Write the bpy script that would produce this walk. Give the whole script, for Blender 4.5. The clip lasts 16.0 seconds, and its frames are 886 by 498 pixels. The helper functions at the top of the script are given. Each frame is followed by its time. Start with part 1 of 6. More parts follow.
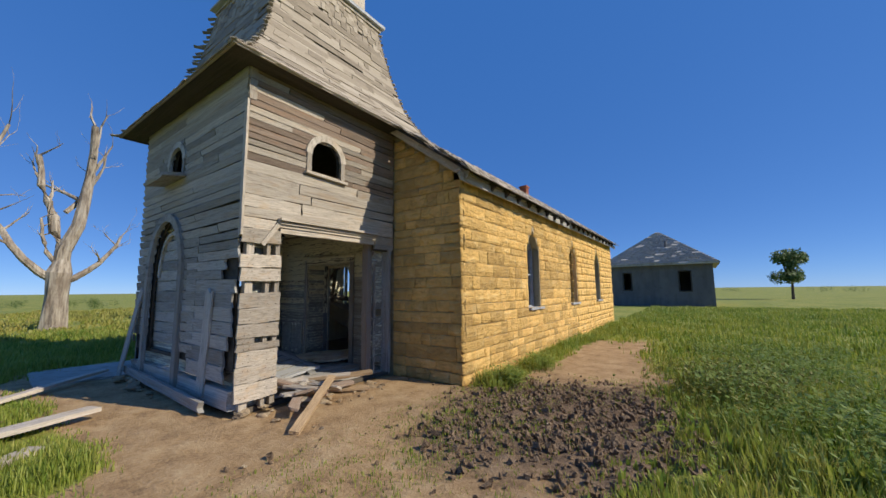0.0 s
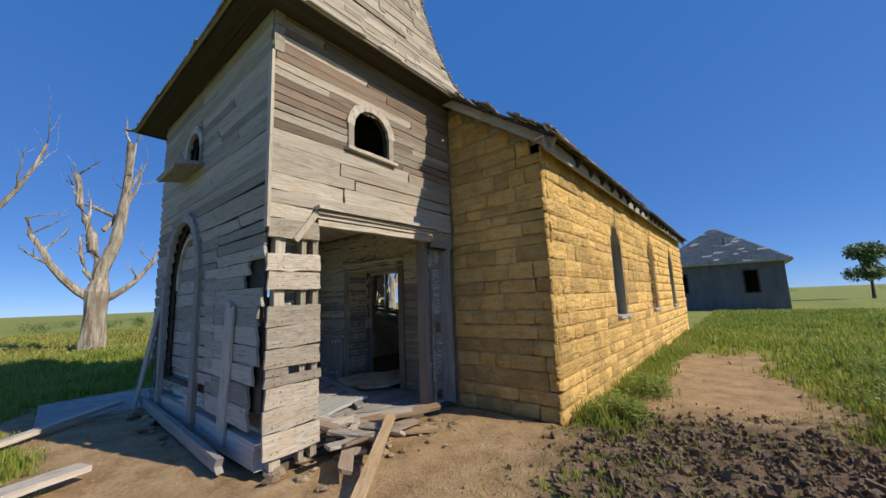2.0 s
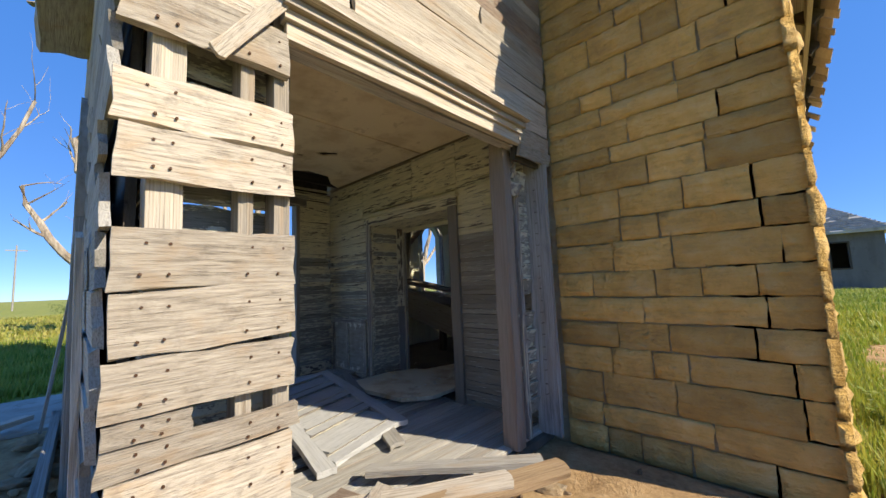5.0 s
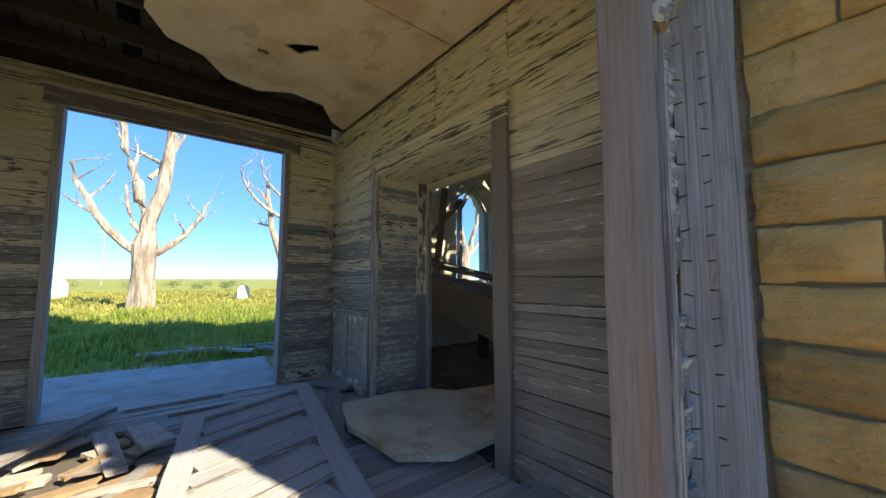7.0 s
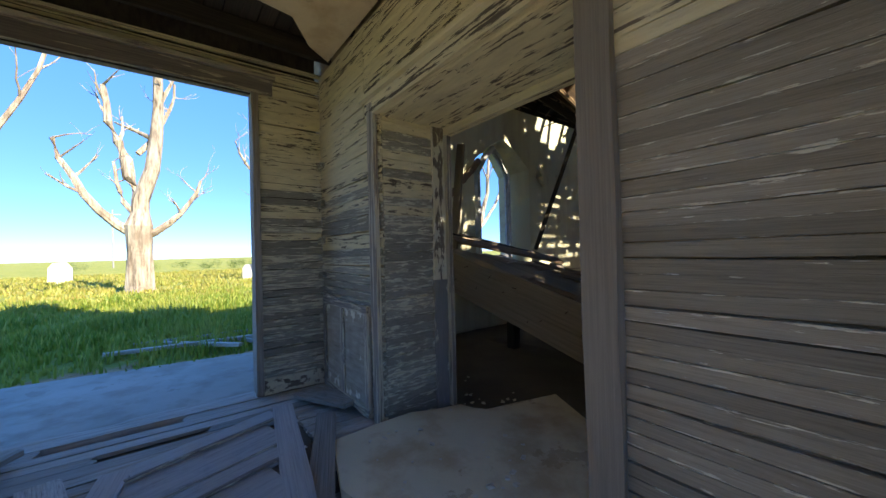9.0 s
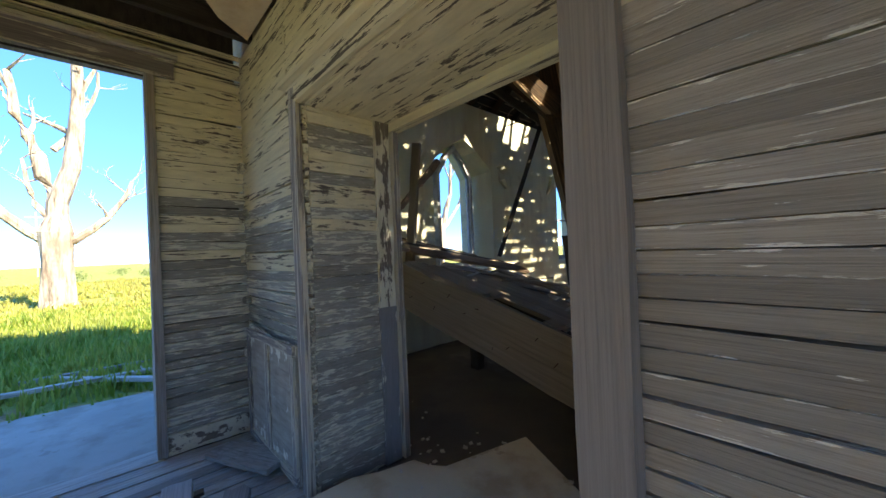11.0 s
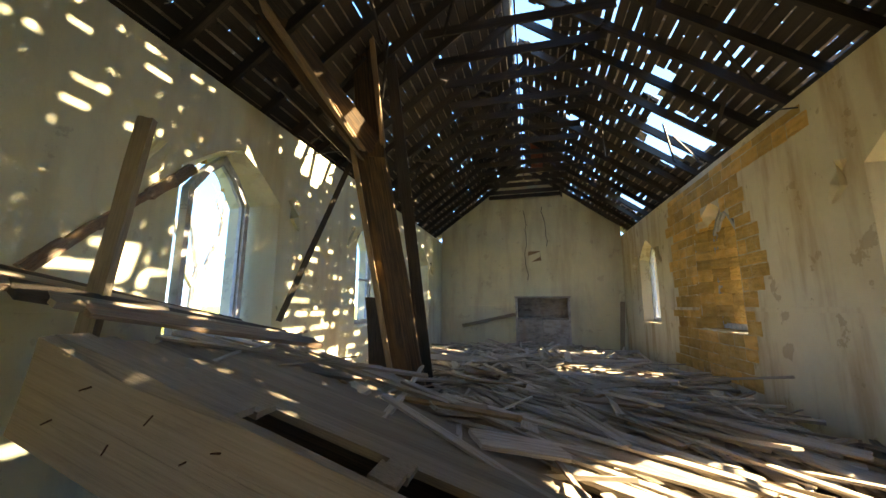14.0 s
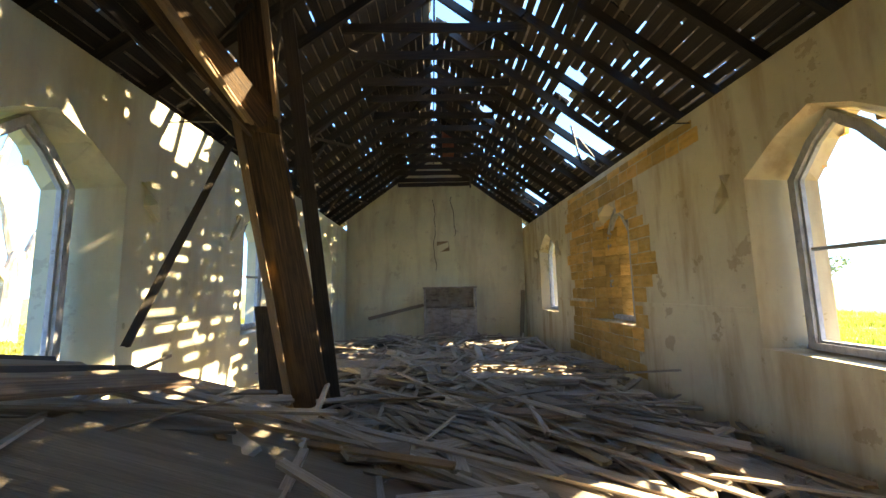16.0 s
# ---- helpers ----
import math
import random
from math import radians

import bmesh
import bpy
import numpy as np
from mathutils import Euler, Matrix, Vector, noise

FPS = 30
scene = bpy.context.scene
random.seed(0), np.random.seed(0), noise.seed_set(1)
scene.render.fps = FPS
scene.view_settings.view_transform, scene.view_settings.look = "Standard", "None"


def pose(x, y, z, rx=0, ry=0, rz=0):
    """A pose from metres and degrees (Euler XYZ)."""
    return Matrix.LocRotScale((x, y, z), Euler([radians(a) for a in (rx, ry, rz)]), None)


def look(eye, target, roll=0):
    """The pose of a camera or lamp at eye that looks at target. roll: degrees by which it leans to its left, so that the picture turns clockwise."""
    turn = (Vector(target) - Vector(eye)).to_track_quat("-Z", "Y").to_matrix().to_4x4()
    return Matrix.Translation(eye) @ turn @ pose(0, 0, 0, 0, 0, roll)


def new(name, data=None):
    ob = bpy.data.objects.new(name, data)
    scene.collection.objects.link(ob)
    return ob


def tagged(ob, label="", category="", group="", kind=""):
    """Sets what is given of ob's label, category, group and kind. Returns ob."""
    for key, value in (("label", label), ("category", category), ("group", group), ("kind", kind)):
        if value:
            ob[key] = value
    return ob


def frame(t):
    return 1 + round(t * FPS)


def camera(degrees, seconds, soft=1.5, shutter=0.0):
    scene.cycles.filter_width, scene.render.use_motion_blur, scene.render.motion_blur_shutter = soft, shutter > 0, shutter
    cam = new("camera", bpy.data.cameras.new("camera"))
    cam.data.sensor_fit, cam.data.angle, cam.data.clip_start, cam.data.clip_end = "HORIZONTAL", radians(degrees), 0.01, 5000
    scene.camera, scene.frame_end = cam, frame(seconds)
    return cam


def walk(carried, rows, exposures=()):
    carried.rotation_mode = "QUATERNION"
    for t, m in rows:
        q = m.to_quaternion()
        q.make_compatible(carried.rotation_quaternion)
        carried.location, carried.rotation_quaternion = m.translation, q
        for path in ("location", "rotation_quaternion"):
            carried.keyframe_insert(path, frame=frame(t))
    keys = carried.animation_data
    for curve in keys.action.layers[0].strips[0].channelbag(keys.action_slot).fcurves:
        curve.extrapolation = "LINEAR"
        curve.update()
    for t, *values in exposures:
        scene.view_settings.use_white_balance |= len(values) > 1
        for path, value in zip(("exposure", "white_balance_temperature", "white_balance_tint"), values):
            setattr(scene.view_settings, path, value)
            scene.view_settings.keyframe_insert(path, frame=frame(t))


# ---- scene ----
cam = camera(101.8, 16.0)
PATH = [
    (0, (0.04, -0.15, 1.48), (-1.107, 1.472, 1.708), -0.6),
    (0.5, (-0.15, 0.038, 1.469), (-1.388, 1.596, 1.675), -1.5),
    (1, (-0.411, 0.165, 1.504), (-1.776, 1.605, 1.752), -1.8),
    (1.5, (-0.871, 0.306, 1.489), (-2.115, 1.845, 1.778), -2.2),
    (2, (-1.27, 0.545, 1.459), (-2.532, 2.07, 1.744), -2.2),
    (2.5, (-1.661, 0.794, 1.442), (-2.879, 2.346, 1.768), -2.8),
    (3, (-2.058, 0.982, 1.468), (-3.299, 2.514, 1.807), -3.1),
    (3.5, (-2.369, 1.213, 1.407), (-3.704, 2.673, 1.702), -3.6),
    (4, (-2.635, 1.494, 1.38), (-3.965, 2.959, 1.673), -3.7),
    (4.2, (-2.748, 1.567, 1.356), (-4.106, 3.022, 1.55), -2.9),
    (6.3, (-3.887, 2.725, 1.186), (-5.3, 4.12, 1.427), -2.1),
    (6.5, (-3.979, 2.82, 1.181), (-5.435, 4.171, 1.419), -2.1),
    (7, (-4.322, 3.217, 1.133), (-5.878, 4.464, 1.3), 0.1),
    (7.5, (-4.57, 3.487, 1.121), (-6.097, 4.77, 1.262), 1.0),
    (8, (-4.754, 3.636, 1.123), (-6.3, 4.893, 1.296), 1.0),
    (8.2, (-4.828, 3.659, 1.119), (-6.443, 4.834, 1.234), -0.5),
    (10.3, (-5.416, 3.935, 1.305), (-6.898, 5.278, 1.296), -4.2),
    (10.5, (-5.395, 4.004, 1.288), (-6.882, 5.339, 1.356), -5.7),
    (11, (-5.416, 4.055, 1.301), (-6.878, 5.419, 1.31), -2.4),
    (11.5, (-5.446, 4.143, 1.272), (-6.881, 5.497, 0.943), -4.3),
    (12, (-5.628, 4.237, 1.271), (-6.913, 5.744, 0.994), -0.4),
    (12.5, (-5.79, 4.284, 1.314), (-7.035, 5.818, 1.028), 0.7),
    (13, (-6.03, 4.484, 1.326), (-6.97, 6.219, 1.281), 0.5),
    (13.5, (-6.16, 4.703, 1.263), (-6.835, 6.571, 1.359), -1.1),
    (14, (-6.188, 4.983, 1.336), (-6.652, 6.902, 1.653), 0.2),
    (14.5, (-6.186, 4.986, 1.42), (-6.595, 6.936, 1.588), -0.8),
    (15, (-6.33, 5.103, 1.504), (-6.38, 7.085, 1.768), -0.6),
    (15.5, (-6.37, 5.246, 1.526), (-6.282, 7.225, 1.799), 0.2),
    (16, (-6.364, 5.38, 1.568), (-6.304, 7.367, 1.793), -1.2),
]
SUN, SKY, SKY_TURN = 4.2, 0.15, 72.0
EXPOSURES = [(0.0, 0.1, 6700, 8), (4.2, 0.5, 6900, 8), (6.3, 1.5, 7300, 8), (8.2, 1.65, 7300, 8), (10.5, 2.1, 7200, 8), (12.0, 2.6, 8000, 8), (13.0, 3.1, 8900, 9), (13.7, 3.5, 9600, 8), (16.0, 3.45, 9400, 8)]
walk(cam, [(t, look(eye, target, roll)) for t, eye, target, roll in PATH], EXPOSURES)

# ---- light ----
SUN_AZ, SUN_EL = 18.0, 36.0  # degrees from +x towards +y; above the horizon
sun_dir = Vector((math.cos(radians(SUN_EL)) * math.cos(radians(SUN_AZ)), math.cos(radians(SUN_EL)) * math.sin(radians(SUN_AZ)), math.sin(radians(SUN_EL))))
world = bpy.data.worlds.new("sky")
scene.world = world
world.use_nodes = True
wn = world.node_tree
sky = wn.nodes.new("ShaderNodeTexSky")
sky.sky_type = "NISHITA"
sky.sun_disc = False
sky.sun_elevation = radians(SUN_EL)
sky.sun_rotation = radians(SKY_TURN)
sky.altitude = 1500
sky.air_density, sky.dust_density, sky.ozone_density = 0.6, 0.0, 5.0
clear = wn.nodes.new("ShaderNodeMix")
clear.data_type = "RGBA"
clear.inputs[0].default_value = 0.66
clear.inputs[7].default_value = (0.2, 1.1, 3.8, 1)  # the deep blue of dry, clear air
wn.links.new(sky.outputs[0], clear.inputs[6])
wn.links.new(clear.outputs[2], wn.nodes["Background"].inputs[0])
wn.nodes["Background"].inputs[1].default_value = SKY
lamp = bpy.data.lights.new("sun", "SUN")
lamp.energy, lamp.angle, lamp.color = SUN, radians(0.6), (1.0, 0.92, 0.79)
sun_ob = new("sun", lamp)
sun_ob.matrix_world = look(sun_dir * 60, (0, 0, 0))

# ---- materials ----
rnd = random.Random(7)


class Nodes:
    """A short way to write node materials."""

    def __init__(self, name):
        self.m = bpy.data.materials.new(name)
        self.m.use_nodes = True
        self.t = self.m.node_tree
        self.b = self.t.nodes["Principled BSDF"]

    def n(self, kind, ins=None, **props):
        node = self.t.nodes.new(kind)
        if "operation" in props:
            node.operation = props["operation"]
        if "data_type" in props:
            node.data_type = props["data_type"]
        if "blend_type" in props:
            node.blend_type = props["blend_type"]
        if "attribute_name" in props:
            node.attribute_name = props["attribute_name"]
        for k, v in (ins or {}).items():
            self.put(node.inputs[k], v)
        return node

    def put(self, sock, v):
        if isinstance(v, bpy.types.NodeSocket):
            self.t.links.new(v, sock)
        else:
            sock.default_value = (*v, 1) if sock.type == "RGBA" and len(v) == 3 else v

    def coord(self, kind, scale, offset=True):
        if kind == "Position":
            src = self.n("ShaderNodeNewGeometry").outputs["Position"]
        else:
            src = self.n("ShaderNodeTexCoord").outputs[kind]
        if offset:
            r = self.n("ShaderNodeObjectInfo").outputs["Random"]
            off = self.n("ShaderNodeVectorMath", {0: r, 1: (91.0, 57.0, 33.0)}, operation="MULTIPLY")
            cx = self.n("ShaderNodeCombineXYZ", {0: r, 1: r, 2: r})
            self.put(off.inputs[0], cx.outputs[0])
            src = self.n("ShaderNodeVectorMath", {0: src, 1: off.outputs[0]}, operation="ADD").outputs[0]
        return self.n("ShaderNodeVectorMath", {0: src, 1: scale}, operation="MULTIPLY").outputs[0]

    def noise(self, co, scale=1.0, detail=6.0, rough=0.6):
        return self.n("ShaderNodeTexNoise", {"Vector": co, "Scale": scale, "Detail": detail, "Roughness": rough}).outputs[0]

    def ramp(self, fac, stops):
        node = self.n("ShaderNodeValToRGB", {0: fac})
        e = node.color_ramp.elements
        while len(e) < len(stops):
            e.new(0.5)
        for el, (p, c) in zip(e, stops):
            el.position = p
            el.color = (*c, 1) if len(c) == 3 else c
        return node.outputs[0]

    def mix(self, fac, a, b, blend="MIX"):
        node = self.n("ShaderNodeMix", data_type="RGBA", blend_type=blend)
        for s, v in zip((node.inputs[0], node.inputs[6], node.inputs[7]), (fac, a, b)):
            self.put(s, (*v, 1) if isinstance(v, tuple) and len(v) == 3 else v)
        return node.outputs[2]

    def math(self, op, a, b=0.0):
        return self.n("ShaderNodeMath", {0: a, 1: b}, operation=op).outputs[0]

    def map(self, v, a, b, c=0.0, d=1.0):
        return self.n("ShaderNodeMapRange", {0: v, 1: a, 2: b, 3: c, 4: d}).outputs[0]

    def random(self):
        return self.n("ShaderNodeObjectInfo").outputs["Random"]

    def done(self, col, rough=0.8, bump=None, strength=0.5, dist=0.01, metal=0.0):
        self.put(self.b.inputs["Base Color"], col)
        self.put(self.b.inputs["Roughness"], rough)
        self.put(self.b.inputs["Metallic"], metal)
        if bump is not None:
            node = self.n("ShaderNodeBump", {"Height": bump, "Strength": strength, "Distance": dist})
            self.put(self.b.inputs["Normal"], node.outputs[0])
        return self.m


def wood(name, dark, mid, light, paint=None, amount=0.5, tint=0.25, warm=None, rough=0.85, flake=(2.6, 1.9, 1.0), cling=0.07, split=0.7):
    """Weathered timber; the grain runs along the piece's own x. paint: flaking paint left in streaks."""
    k = Nodes(name)
    g = k.noise(k.coord("Object", (2.6, 13.0, 5.0)), 1.6, 8, 0.65)
    f = k.noise(k.coord("Object", (5.0, 60.0, 20.0)), 1.2, 3, 0.5)
    blot = k.noise(k.coord("Object", (2.0, 1.0, 1.0)), 1.7, 3)
    col = k.ramp(k.math("ADD", k.math("MULTIPLY", g, 0.88), k.math("MULTIPLY", f, 0.12)), [(0.29, dark), (0.48, mid), (0.74, light)])
    if warm:
        col = k.mix(k.map(blot, 0.52, 0.68), col, k.mix(0.55, col, warm))
    rv = k.map(k.random(), 0, 1, 1 - tint, 1 + tint)
    col = k.mix(1.0, col, k.n("ShaderNodeCombineXYZ", {0: rv, 1: rv, 2: rv}).outputs[0], "MULTIPLY")
    crack = k.noise(k.coord("Object", (1.6, 26.0, 6.0)), 1.3, 5, 0.7)
    col = k.mix(k.map(crack, 0.32, 0.37, split, 0.0), col, tuple(c * 0.45 for c in dark))
    stain = k.noise(k.coord("Object", (3.2, 1.3, 1.0)), 2.1, 7, 0.7)
    col = k.mix(k.map(stain, 0.54, 0.7, 0.0, 0.5), col, tuple(c * 0.9 for c in dark))
    h = k.math("ADD", k.math("ADD", g, k.math("MULTIPLY", f, 0.3)), k.map(crack, 0.33, 0.43))
    if paint:
        p1 = k.noise(k.coord("Object", flake), 1.6, 8, 0.66)
        axes = k.n("ShaderNodeSeparateXYZ", {0: k.n("ShaderNodeTexCoord").outputs["Object"]})
        edge = k.map(k.math("ABSOLUTE", axes.outputs[1]), 0.25, 0.5, 0.0, cling)
        p2 = k.math("ADD", k.math("ADD", k.math("MULTIPLY", p1, 0.8), k.math("MULTIPLY", g, 0.2)), k.math("ADD", edge, k.map(k.random(), 0, 1, -0.05, 0.05)))
        lim = 0.5 + 0.34 * (0.5 - amount)
        mask = k.map(p2, lim - 0.008, lim + 0.008)
        col = k.mix(mask, col, k.mix(k.map(blot, 0.3, 0.7), paint, tuple(c * 0.8 for c in paint)))
        h = k.math("ADD", h, k.math("MULTIPLY", mask, 1.2))
    return k.done(col, rough, h, 0.55, 0.006)


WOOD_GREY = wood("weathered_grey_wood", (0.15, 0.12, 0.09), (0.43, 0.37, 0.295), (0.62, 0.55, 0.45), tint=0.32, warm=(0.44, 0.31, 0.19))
# WOOD_GREY made darker and bluer: the shade is put into the colour
WOOD_SHADE = wood("weathered_wood_shaded_copy", (0.12, 0.11, 0.1), (0.37, 0.35, 0.315), (0.53, 0.505, 0.46), tint=0.32, warm=(0.36, 0.28, 0.2))
WOOD_BROWN = wood("brown_weathered_siding", (0.1, 0.065, 0.045), (0.26, 0.19, 0.14), (0.4, 0.32, 0.25), warm=(0.34, 0.19, 0.1))
WOOD_POST = wood("brown_grey_weathered_post", (0.2, 0.155, 0.12), (0.27, 0.22, 0.175), (0.34, 0.285, 0.235), tint=0.05, warm=(0.3, 0.19, 0.12), split=0.25)
WOOD_CASING = wood("plain_grey_brown_casing", (0.18, 0.155, 0.125), (0.225, 0.195, 0.16), (0.275, 0.243, 0.205), tint=0.05, warm=(0.25, 0.18, 0.125), split=0.2)
# near black: the gloom under roofs and behind boards is put into the colour
WOOD_DARK = wood("timber_darkened_as_shade", (0.02, 0.016, 0.012), (0.05, 0.04, 0.03), (0.1, 0.08, 0.06))
WOOD_RAW = wood("bare_yellowish_timber", (0.2, 0.12, 0.06), (0.36, 0.24, 0.13), (0.5, 0.37, 0.22))
WOOD_BEAM = wood("stained_brown_beam", (0.02, 0.013, 0.009), (0.085, 0.055, 0.03), (0.24, 0.15, 0.075), warm=(0.3, 0.17, 0.06))
WOOD_DEBRIS = wood("grey_lath_debris", (0.2, 0.165, 0.13), (0.42, 0.365, 0.3), (0.6, 0.54, 0.46), tint=0.4, warm=(0.3, 0.21, 0.13))
WOOD_FLOOR = wood("dusty_floor_boards", (0.19, 0.155, 0.11), (0.28, 0.235, 0.175), (0.36, 0.31, 0.24), tint=0.15, split=0.35)
PAINT_CREAM = wood("flaking_cream_paint_on_boards", (0.06, 0.047, 0.035), (0.16, 0.13, 0.1), (0.25, 0.21, 0.165), paint=(0.8, 0.73, 0.5), amount=0.68)
PAINT_GREY = wood("flaking_grey_paint_on_boards", (0.12, 0.113, 0.092), (0.31, 0.298, 0.25), (0.43, 0.415, 0.355), paint=(0.74, 0.72, 0.57), amount=0.34)
PAINT_SPARSE = wood("bare_grey_brown_lining_boards", (0.2, 0.175, 0.137), (0.3, 0.268, 0.215), (0.4, 0.365, 0.305), paint=(0.8, 0.78, 0.66), amount=0.02, flake=(6.0, 2.2, 1.0), cling=0.12, split=0.45)
PAINT_TRIM = wood("worn_painted_trim", (0.1, 0.085, 0.075), (0.25, 0.22, 0.2), (0.36, 0.33, 0.3), paint=(0.62, 0.57, 0.44), amount=0.36)
JAMB_CREAM = wood("flaking_cream_jamb_paint", (0.08, 0.065, 0.05), (0.18, 0.15, 0.12), (0.27, 0.23, 0.185), paint=(0.76, 0.72, 0.55), amount=0.52, tint=0.05, flake=(5.0, 1.6, 1.0))
JAMB_GREY = wood("dark_grey_jamb_paint", (0.17, 0.17, 0.165), (0.23, 0.23, 0.225), (0.28, 0.28, 0.27), paint=(0.8, 0.78, 0.66), amount=0.08, tint=0.05, flake=(5.0, 1.6, 1.0), split=0.2)
TRIM_BLUE = wood("weathered_grey_white_window_trim", (0.24, 0.245, 0.255), (0.42, 0.43, 0.45), (0.55, 0.56, 0.58), tint=0.1)
SHINGLE = wood("weathered_wood_shingle", (0.16, 0.135, 0.105), (0.36, 0.31, 0.25), (0.5, 0.45, 0.37), tint=0.3)


def stone(name, cols, tint=0.3, obj=True):
    k = Nodes(name)
    co = k.coord("Position", (1, 1, 1), obj)
    a = k.noise(co, 5.0, 8, 0.65)
    b = k.noise(co, 38.0, 6, 0.7)
    lay = k.noise(k.coord("Position", (1.5, 1.5, 16.0), obj), 1.0, 5, 0.6)
    col = k.ramp(k.math("ADD", k.math("MULTIPLY", a, 0.65), k.math("MULTIPLY", lay, 0.35)), [(0.32, cols[0]), (0.5, cols[1]), (0.7, cols[2])])
    rv = k.map(k.random(), 0, 1, 1 - tint, 1 + tint * 0.6)
    col = k.mix(1.0, col, k.n("ShaderNodeCombineXYZ", {0: rv, 1: rv, 2: rv}).outputs[0], "MULTIPLY")
    col = k.mix(k.map(b, 0.62, 0.74, 0, 0.35), col, (0.2, 0.13, 0.07))
    wide = k.noise(k.coord("Position", (1, 1, 0.7), False), 1.3, 6, 0.65)
    col = k.mix(k.map(wide, 0.5, 0.68, 0, 0.22), col, tuple(c * 0.62 for c in cols[0]))
    soot = k.noise(k.coord("Position", (1, 1, 2.2), obj), 2.4, 7, 0.7)
    col = k.mix(k.map(soot, 0.54, 0.68, 0, 0.32), col, (0.3, 0.23, 0.14))
    chips = k.n("ShaderNodeTexVoronoi", {"Vector": co, "Scale": 17.0}).outputs["Distance"]
    h = k.math("ADD", k.math("ADD", a, k.math("MULTIPLY", b, 0.5)), k.math("ADD", k.math("MULTIPLY", lay, 0.8), k.math("MULTIPLY", chips, 0.25)))
    return k.done(col, 0.9, h, 0.9, 0.06)


STONE = stone("yellow_limestone", ((0.5, 0.3, 0.095), (0.75, 0.46, 0.14), (0.82, 0.59, 0.26)))
MORTAR = stone("sandy_mortar", ((0.34, 0.25, 0.14), (0.46, 0.36, 0.22), (0.54, 0.45, 0.3)), 0.0)


def plaster(name, base, second, stain, wear=0.6):
    k = Nodes(name)
    co = k.coord("Position", (1, 1, 1), False)
    a = k.noise(co, 0.9, 7, 0.62)
    st = k.noise(k.coord("Position", (2.2, 2.2, 0.35), False), 1.3, 6, 0.6)
    fine = k.noise(co, 22.0, 6, 0.7)
    peel = k.noise(co, 2.6, 9, 0.68)
    col = k.mix(k.map(a, 0.4, 0.62), base, second)
    col = k.mix(k.map(st, 0.48, 0.64, 0, wear), col, stain)
    col = k.mix(k.map(peel, 0.6, 0.615, 0, wear * 0.7), col, tuple(c * 0.8 for c in stain))
    col = k.mix(k.map(fine, 0.6, 0.75, 0, 0.35), col, tuple(c * 0.55 for c in base))
    h = k.math("ADD", k.math("MULTIPLY", a, 0.8), k.math("MULTIPLY", fine, 0.25))
    return k.done(col, 0.88, h, 0.5, 0.02)


PLASTER = plaster("stained_pale_green_plaster", (0.8, 0.77, 0.57), (0.68, 0.68, 0.51), (0.46, 0.37, 0.24), 0.4)
PLASTER_TAN = plaster("stained_tan_plaster", (0.76, 0.68, 0.49), (0.66, 0.58, 0.4), (0.44, 0.29, 0.14), 0.65)
CEILING = plaster("yellowed_ceiling_board", (0.8, 0.66, 0.42), (0.74, 0.61, 0.4), (0.5, 0.33, 0.15), 0.5)
CONCRETE = plaster("worn_concrete", (0.42, 0.4, 0.36), (0.34, 0.32, 0.28), (0.22, 0.18, 0.13), 0.5)
RUBBLE = stone("rubble_stone", ((0.22, 0.14, 0.07), (0.4, 0.29, 0.17), (0.55, 0.45, 0.32)))
DUST = plaster("dusty_earth_floor", (0.13, 0.11, 0.085), (0.09, 0.075, 0.058), (0.17, 0.14, 0.11), 0.5)


def deadwood():
    k = Nodes("bleached_dead_wood")
    a = k.noise(k.coord("Position", (5, 5, 0.8), False), 1.4, 8, 0.65)
    b = k.noise(k.coord("Position", (1, 1, 1), False), 1.1, 4)
    col = k.ramp(a, [(0.35, (0.12, 0.09, 0.065)), (0.5, (0.37, 0.31, 0.24)), (0.68, (0.54, 0.48, 0.39))])
    col = k.mix(k.map(b, 0.5, 0.66, 0, 0.7), col, (0.2, 0.15, 0.11))
    return k.done(col, 0.85, a, 0.7, 0.03)


DEADWOOD = deadwood()


def ground_material():
    k = Nodes("prairie_ground")
    co = k.coord("Position", (1, 1, 1), False)
    attr = k.n("ShaderNodeAttribute", attribute_name="cover").outputs["Color"]
    sep = k.n("ShaderNodeSeparateColor", {0: attr})
    big, mid, fine = k.noise(co, 0.35, 6), k.noise(co, 3.0, 8, 0.65), k.noise(co, 26.0, 8, 0.7)
    dirt = k.ramp(k.math("ADD", k.math("MULTIPLY", mid, 0.6), k.math("MULTIPLY", fine, 0.4)), [(0.34, (0.2, 0.115, 0.05)), (0.5, (0.42, 0.27, 0.13)), (0.66, (0.54, 0.39, 0.22))])
    mud = k.ramp(k.math("ADD", k.math("MULTIPLY", mid, 0.4), k.math("MULTIPLY", fine, 0.6)), [(0.36, (0.09, 0.056, 0.031)), (0.52, (0.19, 0.121, 0.069)), (0.68, (0.32, 0.228, 0.142))])
    sod = k.ramp(k.math("ADD", k.math("MULTIPLY", big, 0.5), k.math("MULTIPLY", mid, 0.5)), [(0.36, (0.15, 0.19, 0.022)), (0.5, (0.27, 0.29, 0.045)), (0.64, (0.42, 0.35, 0.08))])
    sod = k.mix(k.map(fine, 0.45, 0.62, 0, 0.4), sod, (0.08, 0.11, 0.018))
    col = k.mix(sep.outputs[1], dirt, mud)
    col = k.mix(k.map(k.math("ADD", sep.outputs[0], k.math("MULTIPLY", k.math("SUBTRACT", mid, 0.5), 0.9)), 0.42, 0.58), col, sod)
    return k.done(col, 0.95, k.math("ADD", mid, fine), 0.7, 0.04)


